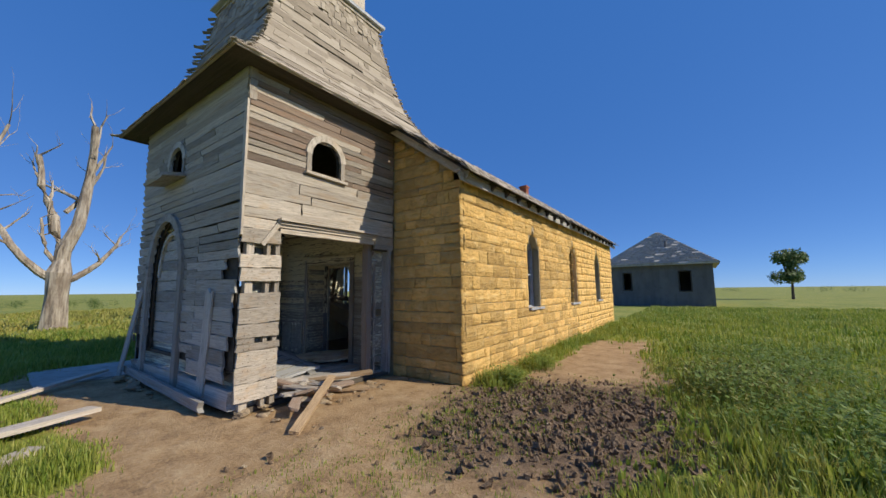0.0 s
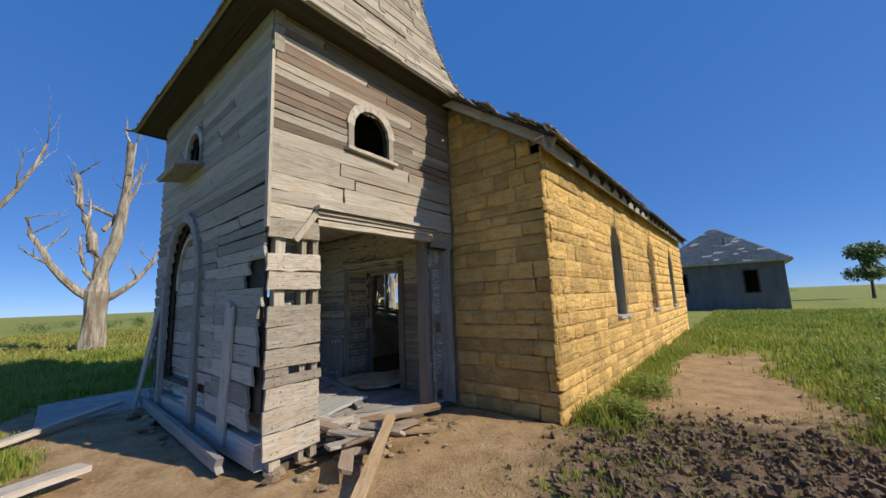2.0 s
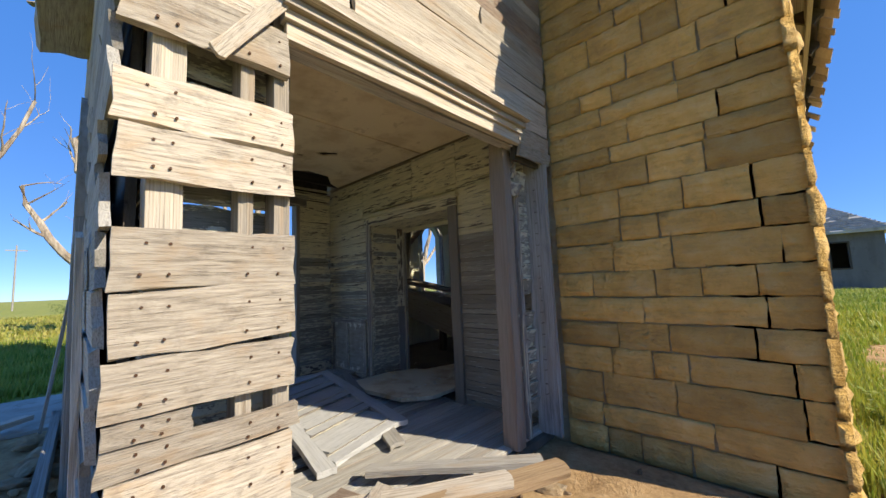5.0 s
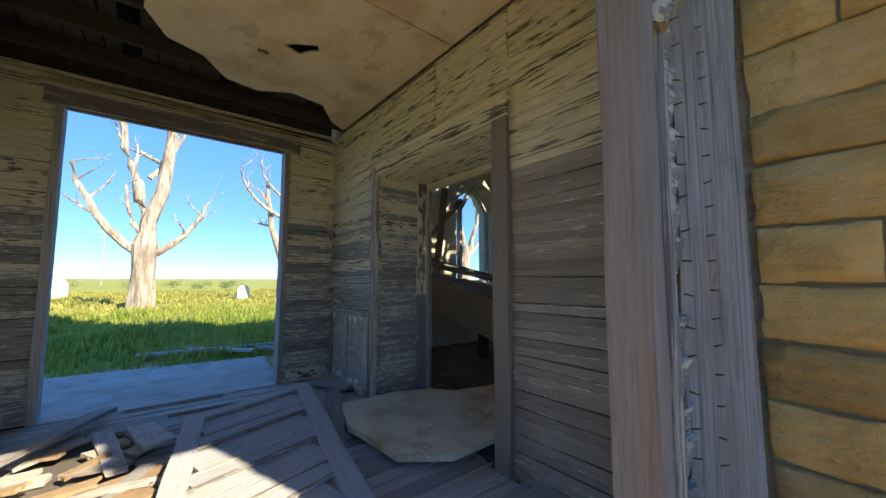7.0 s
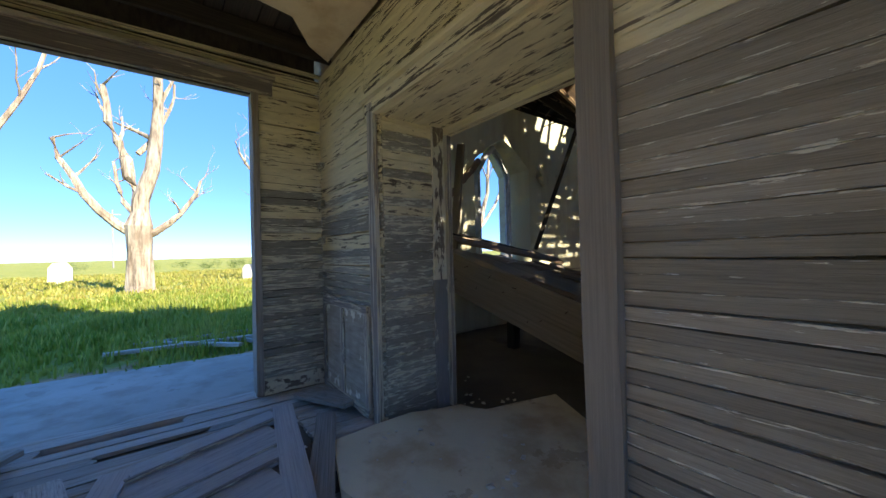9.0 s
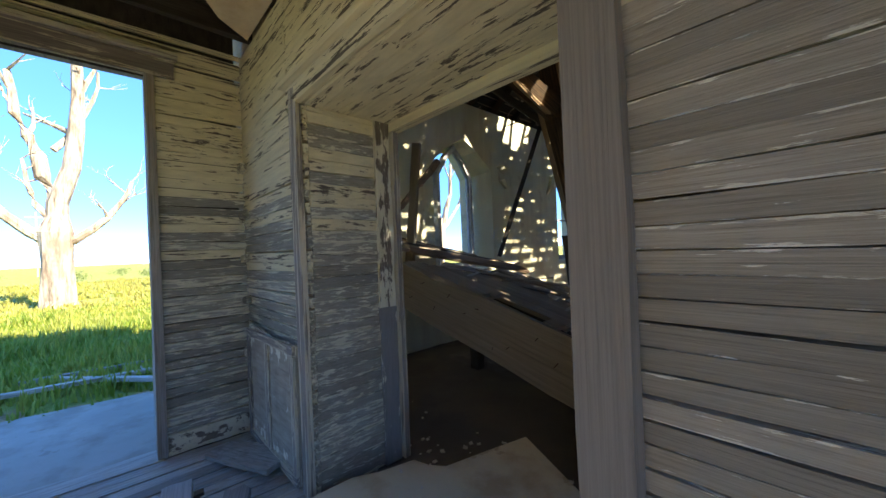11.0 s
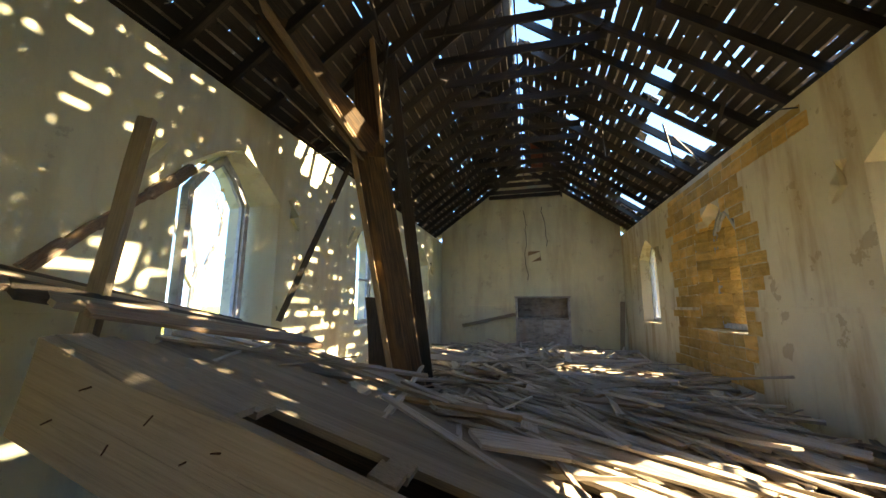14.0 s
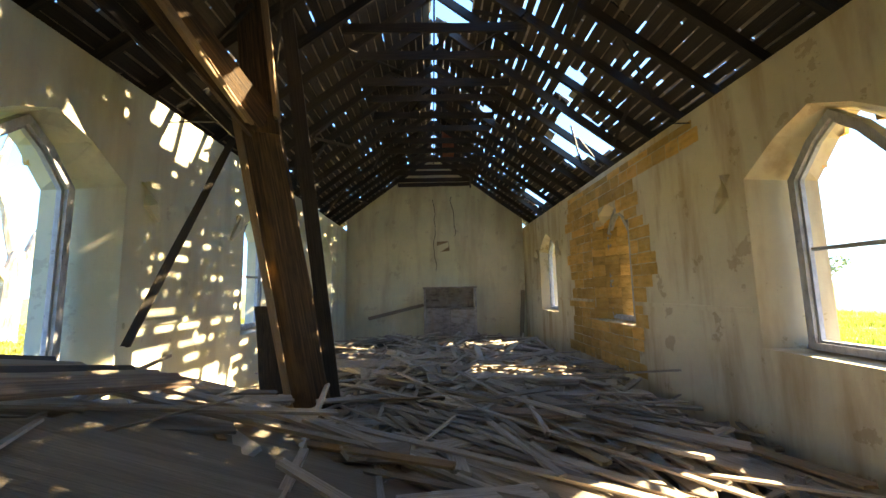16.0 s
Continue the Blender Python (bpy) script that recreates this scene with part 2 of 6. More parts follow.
GROUND = ground_material()


def leaf_material(name, a, b, c, rough=0.55):
    k = Nodes(name)
    r = k.n("ShaderNodeNewGeometry").outputs["Random Per Island"]
    big = k.noise(k.coord("Position", (1, 1, 1), False), 0.45, 3)
    col = k.mix(k.map(big, 0.42, 0.6), k.ramp(r, [(0.0, a), (0.6, b), (1.0, c)]), k.ramp(r, [(0.0, b), (0.7, c), (1.0, a)]))
    m = k.done(col, rough)
    thin = k.n("ShaderNodeBsdfTranslucent", {0: col})
    both = k.n("ShaderNodeMixShader", {0: 0.4, 1: k.b.outputs[0], 2: thin.outputs[0]})
    k.t.links.new(both.outputs[0], k.t.nodes["Material Output"].inputs[0])
    return m


GRASS = leaf_material("prairie_grass", (0.12, 0.21, 0.02), (0.25, 0.34, 0.045), (0.48, 0.46, 0.1))
GRASS_DRY = leaf_material("yellowed_prairie_grass", (0.22, 0.27, 0.04), (0.4, 0.4, 0.08), (0.5, 0.4, 0.12))
WEED = leaf_material("light_green_weed_leaves", (0.13, 0.22, 0.03), (0.24, 0.33, 0.06), (0.36, 0.4, 0.1))
LEAF = leaf_material("dark_tree_leaves", (0.06, 0.11, 0.025), (0.1, 0.17, 0.04), (0.16, 0.24, 0.065))
FLOWER = leaf_material("yellow_weed_flowers", (0.3, 0.27, 0.05), (0.4, 0.36, 0.08), (0.2, 0.24, 0.05))
DARKHOLE = Nodes("black_iron").done((0.03, 0.028, 0.026), 0.6)
RUST = Nodes("rusty_nail_iron").done((0.09, 0.045, 0.025), 0.7, metal=0.5)
GREY_WALL = plaster("grey_render_of_far_house", (0.17, 0.165, 0.155), (0.14, 0.137, 0.13), (0.1, 0.095, 0.09), 0.5)
GREY_ROOF = wood("grey_shingle_roof_far", (0.14, 0.12, 0.1), (0.26, 0.23, 0.2), (0.36, 0.33, 0.29), tint=0.15)
WHITE_STONE = plaster("pale_headstone", (0.72, 0.68, 0.6), (0.6, 0.56, 0.48), (0.4, 0.36, 0.3), 0.4)

MUD = stone("wet_dark_mud", ((0.11, 0.07, 0.038), (0.21, 0.137, 0.079), (0.32, 0.228, 0.142)), 0.0)
SHINGLE_GREY = plaster("faded_grey_shingle", (0.5, 0.46, 0.39), (0.4, 0.37, 0.32), (0.26, 0.23, 0.19), 0.5)
PAINT_GREY_FLAT = wood("worn_blue_grey_paint", (0.28, 0.28, 0.28), (0.42, 0.42, 0.415), (0.5, 0.5, 0.495), tint=0.08)


def island_shingle(name, dark, mid, light):
    k = Nodes(name)
    r = k.n("ShaderNodeNewGeometry").outputs["Random Per Island"]
    g = k.noise(k.coord("Position", (1, 1, 1), False), 9.0, 8, 0.7)
    st = k.noise(k.coord("Position", (14, 14, 90), False), 1.0, 4, 0.6)
    col = k.ramp(k.math("ADD", k.math("MULTIPLY", r, 0.5), k.math("MULTIPLY", st, 0.5)), [(0.15, dark), (0.5, mid), (0.85, light)])
    return k.done(col, 0.9, k.math("ADD", g, st), 0.5, 0.01)


SHINGLE_ISLAND = island_shingle("split_wood_shingle", (0.2, 0.16, 0.115), (0.36, 0.3, 0.225), (0.5, 0.43, 0.335))
LATH_ISLAND = island_shingle("grey_fallen_lath", (0.18, 0.145, 0.11), (0.4, 0.345, 0.28), (0.6, 0.54, 0.46))

# ---- building helpers ----


def from_bm(name, bm, mats, parent=None, label=""):
    me = bpy.data.meshes.new(name)
    bm.normal_update()
    bm.to_mesh(me)
    bm.free()
    for m in mats if isinstance(mats, (list, tuple)) else [mats]:
        me.materials.append(m)
    ob = new(name, me)
    if parent:
        ob.parent = parent
    if label:
        ob["label"] = label
    return ob


def part(name, bm, material, parent, label=""):
    return from_bm(name, bm, material, parent, label)


def empty(name, label, category, group="", kind="", at=(0, 0, 0)):
    ob = new(name)
    ob.location = at
    ob.empty_display_size = 0.1
    return tagged(ob, label, category, group, kind)


def add_box(bm, lo, hi, jit=0.0, m=None, mat=0):
    vs = []
    for x in (lo[0], hi[0]):
        for y in (lo[1], hi[1]):
            for z in (lo[2], hi[2]):
                v = Vector((x, y, z)) + Vector([rnd.uniform(-jit, jit) for _ in range(3)])
                vs.append(bm.verts.new(m @ v if m else v))
    for f in ((0, 1, 3, 2), (4, 6, 7, 5), (0, 4, 5, 1), (2, 3, 7, 6), (0, 2, 6, 4), (1, 5, 7, 3)):
        bm.faces.new([vs[i] for i in f]).material_index = mat
    return vs


def plank_mesh(seed, ragged):
    """A unit plank along x: uneven edges, broken ends; shared by all planks of that seed."""
    r = random.Random(seed)
    bm = bmesh.new()
    n = 5
    rings = []
    for i in range(n + 1):
        x = -0.5 + i / n
        end = i in (0, n)
        ring = []
        for y, z in ((-0.5, -0.5), (-0.17, -0.5), (0.2, -0.5), (0.5, -0.5), (0.5, 0.5), (0.2, 0.5), (-0.17, 0.5), (-0.5, 0.5)):
            dx = r.uniform(-1, 1) * ragged if end else 0
            ring.append(bm.verts.new((x + dx, y + r.uniform(-0.05, 0.05), z + r.uniform(-0.06, 0.06))))
        if end:
            for a, b in zip(ring[:4], ring[:3:-1]):
                b.co.x = a.co.x
        rings.append(ring)
    for a, b in zip(rings, rings[1:]):
        for i in range(8):
            j = (i + 1) % 8
            bm.faces.new((a[i], a[j], b[j], b[i]))
    for ring, flip in ((rings[0], True), (rings[-1], False)):
        for a in range(3):
            q = (ring[a], ring[a + 1], ring[6 - a], ring[7 - a])
            bm.faces.new(q[::-1] if not flip else q)
    bmesh.ops.recalc_face_normals(bm, faces=bm.faces)
    me = bpy.data.meshes.new("plank")
    bm.to_mesh(me)
    bm.free()
    return me


PLANKS = {}


def plank(name, a, b, width, thick, material, parent=None, normal=(0, 0, 1), ragged=0.004, label="", spin=0.0):
    """A plank from a to b; normal: the way its broad face looks."""
    a, b = Vector(a), Vector(b)
    key = (rnd.randrange(5), ragged, material.name)
    if key not in PLANKS:
        PLANKS[key] = plank_mesh(hash((key[0], int(ragged * 1000))) % 9999, ragged)
        PLANKS[key].materials.append(material)
    x = (b - a).normalized()
    z = Vector(normal) - x * x.dot(Vector(normal))
    z.normalize()
    y = z.cross(x)
    rot = Matrix((x, y, z)).transposed().to_4x4() @ Matrix.Rotation(spin, 4, "X")
    m = Matrix.Translation((a + b) / 2) @ rot @ Matrix.Diagonal(((b - a).length, width, thick, 1))
    ob = new(name, PLANKS[key])
    if parent:
        ob.parent = parent
        m = Matrix.Translation(parent.location).inverted() @ m
    ob.matrix_basis = m
    if label:
        ob["label"] = label
    return ob


def tube(bm, pts, radii, sides=7):
    rings = []
    for i, p in enumerate(pts):
        d = (Vector(pts[min(i + 1, len(pts) - 1)]) - Vector(pts[max(i - 1, 0)])).normalized()
        u = d.orthogonal().normalized() if abs(d.z) > 0.95 else d.cross(Vector((0, 0, 1))).normalized()
        v = d.cross(u)
        rings.append([bm.verts.new(Vector(p) + (u * math.cos(a) + v * math.sin(a)) * radii[i] * rnd.uniform(0.88, 1.12)) for a in [2 * math.pi * s / sides for s in range(sides)]])
    for a, b in zip(rings, rings[1:]):
        for s in range(sides):
            bm.faces.new((a[s], a[(s + 1) % sides], b[(s + 1) % sides], b[s]))
    bm.faces.new(rings[0])
    bm.faces.new(rings[-1][::-1])


def wall_mesh(outline, holes, axis, near, far, far_holes=None, mats=2):
    """A wall plate between the planes near and far of axis ('x' or 'y'). outline and holes: loops of (along, z). far_holes: the same loops as they open on the far side."""
    bm = bmesh.new()

    def put(u, z, d):
        return (d, u, z) if axis == "x" else (u, d, z)

    loops = []
    for d, hs, idx in ((near, holes, 0), (far, far_holes or holes, 1)):
        edges, lv = [], []
        for loop in [outline] + list(hs):
            vs = [bm.verts.new(put(u, z, d)) for u, z in loop]
            lv.append(vs)
            edges += [bm.edges.new((vs[i], vs[(i + 1) % len(vs)])) for i in range(len(vs))]
        made = bmesh.ops.triangle_fill(bm, use_beauty=True, edges=edges)
        for f in made["geom"]:
            if isinstance(f, bmesh.types.BMFace):
                f.material_index = idx
        loops.append(lv)
    for k, (la, lb) in enumerate(zip(*loops)):
        for i in range(len(la)):
            j = (i + 1) % len(la)
            bm.faces.new((la[i], la[j], lb[j], lb[i])).material_index = 1 if k else 0
    bmesh.ops.recalc_face_normals(bm, faces=bm.faces)
    return bm


def rect(a, b, z0, z1):
    return [(a, z0), (b, z0), (b, z1), (a, z1)]


def lancet(c, half, z0, spring, apex):
    """A window loop with a straight-sided pointed head."""
    return [(c - half, z0), (c + half, z0), (c + half, spring), (c + half * 0.45, spring + (apex - spring) * 0.66), (c, apex), (c - half * 0.45, spring + (apex - spring) * 0.66), (c - half, spring)]


def round_arch(c, half, z0, spring, n=8):
    pts = [(c - half, z0), (c + half, z0)]
    return pts + [(c + half * math.cos(math.pi * i / n), spring + half * math.sin(math.pi * i / n)) for i in range(n + 1)]


def gothic(c, half, z0, spring, apex, n=6):
    """A loop with a pointed arch of two curves."""
    rise = apex - spring
    right = [(c + half * (1 - (i / n) ** 1.7), spring + rise * math.sin(math.pi / 2 * i / n) ** 0.9) for i in range(n)]
    left = [(2 * c - u, z) for u, z in right][::-1]
    return [(c - half, z0), (c + half, z0)] + right + [(c, apex)] + left


def band(loop, grow, c, zc):
    return [(c + (u - c) * grow, zc + (z - zc) * grow) for u, z in loop]


def trim_ring(name, loop, width, axis, near, far, material, parent, label="", closed=True):
    """A casing of the given width round a loop of (along, z)."""
    bm = bmesh.new()
    pts = [Vector((u, z)) for u, z in loop]
    n = len(pts)
    cu = sum((p for p in pts), Vector((0, 0))) / n
    outer = []
    for i in range(n):
        a, b = pts[i - 1], pts[(i + 1) % n]
        e1, e2 = (pts[i] - a).normalized(), (b - pts[i]).normalized()
        n1, n2 = Vector((e1.y, -e1.x)), Vector((e2.y, -e2.x))
        m = (n1 + n2)
        m = m.normalized() / max(0.5, m.normalized().dot(n1)) if m.length > 1e-6 else n1
        if m.dot(pts[i] - cu) < 0:
            m = -m
        outer.append(pts[i] + m * width)

    def put(p, d):
        return (d, p.x, p.y) if axis == "x" else (p.x, d, p.y)

    rows = [[bm.verts.new(put(p, d)) for p in ring] for ring, d in ((pts, near), (outer, near), (outer, far), (pts, far))]
    for a, b in ((0, 1), (1, 2), (2, 3), (3, 0)):
        for i in range(n if closed else n - 1):
            j = (i + 1) % n
            bm.faces.new((rows[a][i], rows[a][j], rows[b][j], rows[b][i]))
    bmesh.ops.recalc_face_normals(bm, faces=bm.faces)
    return part(name, bm, material, parent, label)

# ---- ground ----
NX0, NX1, NY0, NY1 = -9.5, -3.05, 4.78, 16.97     # nave, outside
IX0, IX1, IY0, IY1 = -9.02, -3.49, 5.36, 16.52    # nave, inside
EAVE, SLOPE = 3.42, 0.73
RIDGE_X = (NX0 + NX1) / 2
RIDGE = EAVE + (NX1 - RIDGE_X) * SLOPE
TX0, TX1, TY0, TY1 = -8.45, -4.63, 2.06, 4.82     # tower, outside
FLOOR = 0.06


def smooth(a, b, v):
    t = min(1, max(0, (v - a) / (b - a)))
    return t * t * (3 - 2 * t)


def cover(x, y):
    """How much grass and how much churned mud lies at a place, 0 to 1."""
    w = 0.5 * noise.noise((x * 0.9, y * 0.9, 3.0)) + 0.25 * noise.noise((x * 2.3, y * 2.3, 7.0))
    east = smooth(-0.5, 0.5, x + 0.35 + w + (0.13 if y > 5 else -0.05) * (y - 5))
    east = max(east, smooth(9.5, 12.5, y + w * 2) * smooth(-3.0, -2.0, x) * 0.9)
    planks_grass = smooth(1.0, 0.5, y + w * 0.5) * smooth(-8.6, -7.6, x + w) * smooth(-3.7, -4.4, x + w) * 0.9
    strip = smooth(-2.3, -2.75, x + w * 0.5) * smooth(4.7, 5.0, y) if x > -3.3 else 0
    south = smooth(0.9, -0.2, y + w * 0.8 + 0.12 * (x + 2)) * smooth(-5.6, -3.4, x + w) * 0.75
    west = smooth(-9.9, -11.0, x + w)
    back = 1.0 if y > 17.5 else 0
    far = smooth(14, 20, abs(x + 3)) if y < 4 else 0
    front = smooth(-1.5, -3.0, y + w)
    wl = smooth(-9.4, -10.0, x + w) * smooth(1.2, 0.0, y + w)
    g = max(east, planks_grass, strip, south, west, back, far, front, wl, smooth(-9.6, -10.3, x) * smooth(4.6, 5.2, y))
    mud = smooth(1.9, 1.0, math.hypot((x + 1.3) / 1.15, (y - 4.3) / 1.25) + w * 0.7)
    return g, mud


def axis_lines(lo, hi, step, far):
    vals = [lo + i * step for i in range(int((hi - lo) / step) + 1)]
    d, a, b = step, vals[0], vals[-1]
    left, right = [], []
    while d < far:
        d *= 1.35
        a, b = a - d, b + d
        left.append(a), right.append(b)
    return left[::-1] + vals + right


gx, gy = axis_lines(-10.5, 3.0, 0.075, 1200), axis_lines(-1.2, 9.0, 0.075, 1200)
verts, faces, covers = [], [], []
for x in gx:
    for y in gy:
        g, mud = cover(x, y) if abs(x) < 60 and abs(y) < 60 else (1.0, 0.0)
        near = 1.0 if -12 < x < 5 and -3 < y < 12 else 0.0
        z = 0.0
        if near:
            z += 0.02 * noise.noise((x * 1.1, y * 1.1, 0)) + 0.012 * noise.noise((x * 5, y * 5, 1.0))
            z += mud * (0.05 * noise.noise((x * 4.5, y * 4.5, 2.0)) + 0.06 * abs(noise.noise((x * 9.0, y * 9.0, 5.0))) - 0.02)
        if NX0 < x < NX1 and NY0 < y < NY1 or TX0 - 0.1 < x < TX1 + 0.1 and TY0 - 0.1 < y < TY1 + 0.2:
            z = -0.05
        verts.append((x, y, z))
        covers.append((g, mud, 0, 1))
m_, n_ = len(gx), len(gy)
for i in range(m_ - 1):
    for j in range(n_ - 1):
        faces.append((i * n_ + j, (i + 1) * n_ + j, (i + 1) * n_ + j + 1, i * n_ + j + 1))
me = bpy.data.meshes.new("ground")
me.from_pydata(verts, [], faces)
att = me.color_attributes.new("cover", "FLOAT_COLOR", "POINT")
for i, c in enumerate(covers):
    att.data[i].color = c
me.materials.append(GROUND)
for p in me.polygons:
    p.use_smooth = True
tagged(new("ground", me), "flat prairie ground with bare earth, churned mud and grass", "ground", kind="structure")

# ---- nave: walls ----
WINS = (7.9, 11.12, 14.3)
W_OUT = [lancet(c, 0.36, 1.04, 2.42, 2.86) for c in WINS]
W_IN = [lancet(c, 0.62, 1.0, 2.52, 2.92) for c in WINS]
DOOR = (-7.24, -5.79, 2.09)   # inner doorway: x from, to, height


def side_wall(name, near, far, label):
    bm = wall_mesh(rect(NY0 + 0.06, NY1, -0.1, EAVE + 0.04), W_OUT, "x", near, far, W_IN)
    return tagged(from_bm(name, bm, [MORTAR, PLASTER if near < -5 else PLASTER_TAN]), label, "wall", kind="structure")


wall_east = side_wall("wall_east", NX1 - 0.03, IX1, "yellow limestone side wall, stained plaster inside")
wall_west = side_wall("wall_west", NX0 + 0.03, IX0, "limestone side wall with stained pale plaster inside")


def gable(u0, u1):
    return [(u0, -0.1), (u1, -0.1), (u1, EAVE + 0.09), (RIDGE_X, RIDGE + 0.08), (u0, EAVE + 0.09)]


wall_north = tagged(from_bm("wall_north", wall_mesh([(NX0 + 0.49, -0.1), (NX1 - 0.45, -0.1), (NX1 - 0.45, EAVE + 0.4), (RIDGE_X, RIDGE + 0.08), (NX0 + 0.49, EAVE + 0.4)], [], "y", NY1, IY1), [MORTAR, PLASTER]), "pale cracked plaster end wall of the nave", "wall", kind="structure")
wall_south = tagged(from_bm("wall_south", wall_mesh(gable(NX0 + 0.03, NX1 - 0.03), [rect(DOOR[0] - 0.02, DOOR[1] + 0.02, -0.05, DOOR[2] + 0.02)], "y", 4.84, IY0), [MORTAR, PLASTER]), "limestone front gable wall with a wide doorway", "wall", kind="structure")

bm = bmesh.new()
add_box(bm, (NX0 + 0.1, 4.85, -0.04), (NX1 - 0.1, NY1 - 0.1, FLOOR - 0.02))
tagged(from_bm("floor_nave", bm, DUST), "dusty dark floor under fallen timber", "floor", kind="structure")


# ---- nave: roof ----
def roof_point(side, s, y, lift=0.0):
    """A point on a roof slope: s metres up from the wall top, side 1 east, -1 west."""
    k = math.hypot(1, SLOPE)
    x = NX1 - s / k if side > 0 else NX0 + s / k
    lift += 0.09
    return Vector((x + side * lift * SLOPE / k, y, EAVE + s * SLOPE / k + lift / k))


SLANT = (NX1 - RIDGE_X) * math.hypot(1, SLOPE)
roof = empty("nave_roof", "rotten shingled gable roof with holes letting sun through", "roof", kind="structure")


HOLES = ((1.0, 11.3, 0.55, 0.75), (0.75, 14.6, 0.3, 0.6), (3.85, 10.1, 0.45, 0.55), (2.7, 12.2, 0.25, 0.2), (2.2, 8.3, 0.28, 0.16), (3.2, 9.2, 0.2, 0.3), (1.7, 10.2, 0.2, 0.35))


def gone_through(side, s, y):
    return side > 0 and any(math.hypot((s - a) / c, (y - b) / d) < 1 + 0.4 * noise.noise((s * 3, y * 3, 1)) for a, b, c, d in HOLES)


def broken(side, s, y):
    """Where shingles have gone."""
    if gone_through(side, s, y):
        return 2
    thin = noise.noise((s * 0.9, y * 0.55, 4.0 + side))
    chance = (0.2 if side > 0 else 0.05) + 0.3 * max(0, thin) * (1 if side > 0 else 0.3)
    if side > 0 and y < 7.2 and s < 0.7:
        chance = 0
    if side > 0 and y < 9.5 and s > 0.9:
        chance += 0.12
    return 1 if rnd.random() < chance else 0


rows = 27
pitch = SLANT / rows
for side in (1, -1):
    for r in range(rows + 2):
        s = -0.22 + (r + 0.5) * (SLANT + 0.2) / (rows + 2)
        y = 4.5
        while y < NY1 + 0.25:
            y2 = min(y + rnd.uniform(2.2, 4.6), NY1 + 0.28)
            nrm = Vector((side * SLOPE, 0, 1)).normalized()
            cuts, start, yy = [], y, y
            while yy < y2:
                if gone_through(side, s, yy):
                    if start is not None and yy - start > 0.08:
                        cuts.append((start, yy + rnd.uniform(-0.05, 0.12)))
                    start = None
                elif start is None:
                    start = yy
                yy += 0.08
            if start is not None and y2 - start > 0.08:
                cuts.append((start, y2))
            for c0, c1 in cuts:
                a, b = roof_point(side, s, c0, 0.0), roof_point(side, s + rnd.uniform(-0.012, 0.012), c1 - 0.01, 0.0)
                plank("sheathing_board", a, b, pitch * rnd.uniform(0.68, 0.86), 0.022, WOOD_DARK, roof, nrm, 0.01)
            y = y2
    bm = bmesh.new()
    step = 0.15
    for r in range(rows + 1):
        s = -0.3 + r * (SLANT + 0.3) / (rows + 1)
        y = 4.46 + rnd.uniform(0, 0.05)
        while y < NY1 + 0.3:
            w = rnd.uniform(0.1, 0.26)
            gone = broken(side, s + 0.08, y + w / 2)
            if y < 4.7 and rnd.random() < 0.3:
                gone = 1
            if not gone:
                k = math.hypot(1, SLOPE)
                a = roof_point(side, s, y, 0.03)
                up = Vector((-side / k, 0, SLOPE / k))
                nrm = Vector((side * SLOPE, 0, 1)).normalized()
                rot = Matrix((Vector((0, 1, 0)), up, nrm)).transposed().to_4x4()
                add_box(bm, (0, rnd.uniform(-0.03, 0.02), 0.0), (w - 0.008, 0.2, 0.012), 0.004, Matrix.Translation(a) @ rot @ Matrix.Rotation(rnd.uniform(-0.02, 0.14), 4, "X"))
            y += w
    tagged(part("shingles", bm, SHINGLE_ISLAND, roof, "curled grey wood shingles"), kind="stuff")

y = NY0 + 0.75
while y < NY1 - 0.3:
    for side in (1, -1):
        nrm = (0, 1, 0)
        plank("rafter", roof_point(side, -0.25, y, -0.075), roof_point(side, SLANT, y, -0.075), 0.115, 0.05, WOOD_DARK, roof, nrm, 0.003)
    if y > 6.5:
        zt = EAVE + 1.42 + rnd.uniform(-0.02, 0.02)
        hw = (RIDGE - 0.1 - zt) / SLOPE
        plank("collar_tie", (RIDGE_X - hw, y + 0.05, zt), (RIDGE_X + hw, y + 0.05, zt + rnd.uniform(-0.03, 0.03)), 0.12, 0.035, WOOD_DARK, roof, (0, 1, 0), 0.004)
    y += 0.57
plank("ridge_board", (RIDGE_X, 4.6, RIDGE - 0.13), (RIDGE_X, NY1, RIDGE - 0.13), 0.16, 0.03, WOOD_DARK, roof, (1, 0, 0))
for side in (1, -1):
    x = NX1 + 0.14 if side > 0 else NX0 - 0.14
    plank("fascia_board", (x, 4.5, EAVE - 0.14), (x, NY1 + 0.25, EAVE - 0.14), 0.13, 0.03, WOOD_SHADE, roof, (side, 0, 0))
    xs = NX1 + 0.06 if side > 0 else NX0 - 0.06
    plank("soffit_board", (xs, 4.55, EAVE - 0.03), (xs, NY1 + 0.2, EAVE - 0.03), 0.14, 0.02, WOOD_SHADE, roof)
    for (s0, s1) in ((-0.25, 1.0), (1.02, SLANT)):
        plank("barge_board", roof_point(side, s0, 4.62, -0.06), roof_point(side, s1, 4.62, -0.06), 0.13, 0.03, WOOD_GREY, roof, (0, -1, 0), 0.01)
for side in (1, -1):
    s_ = -0.25
    while s_ < SLANT:
        w_ = rnd.uniform(0.07, 0.13)
        if rnd.random() < 0.75:
            a_ = roof_point(side, s_, 4.75, 0.045)
            ln_ = rnd.uniform(0.2, 0.33)
            plank("rake_shingle", a_, a_ + Vector((0, -ln_, ln_ * rnd.uniform(0.0, 0.24))), w_, 0.016, SHINGLE, roof, (side * SLOPE, 0, 1), 0.03)
        s_ += w_ + 0.01
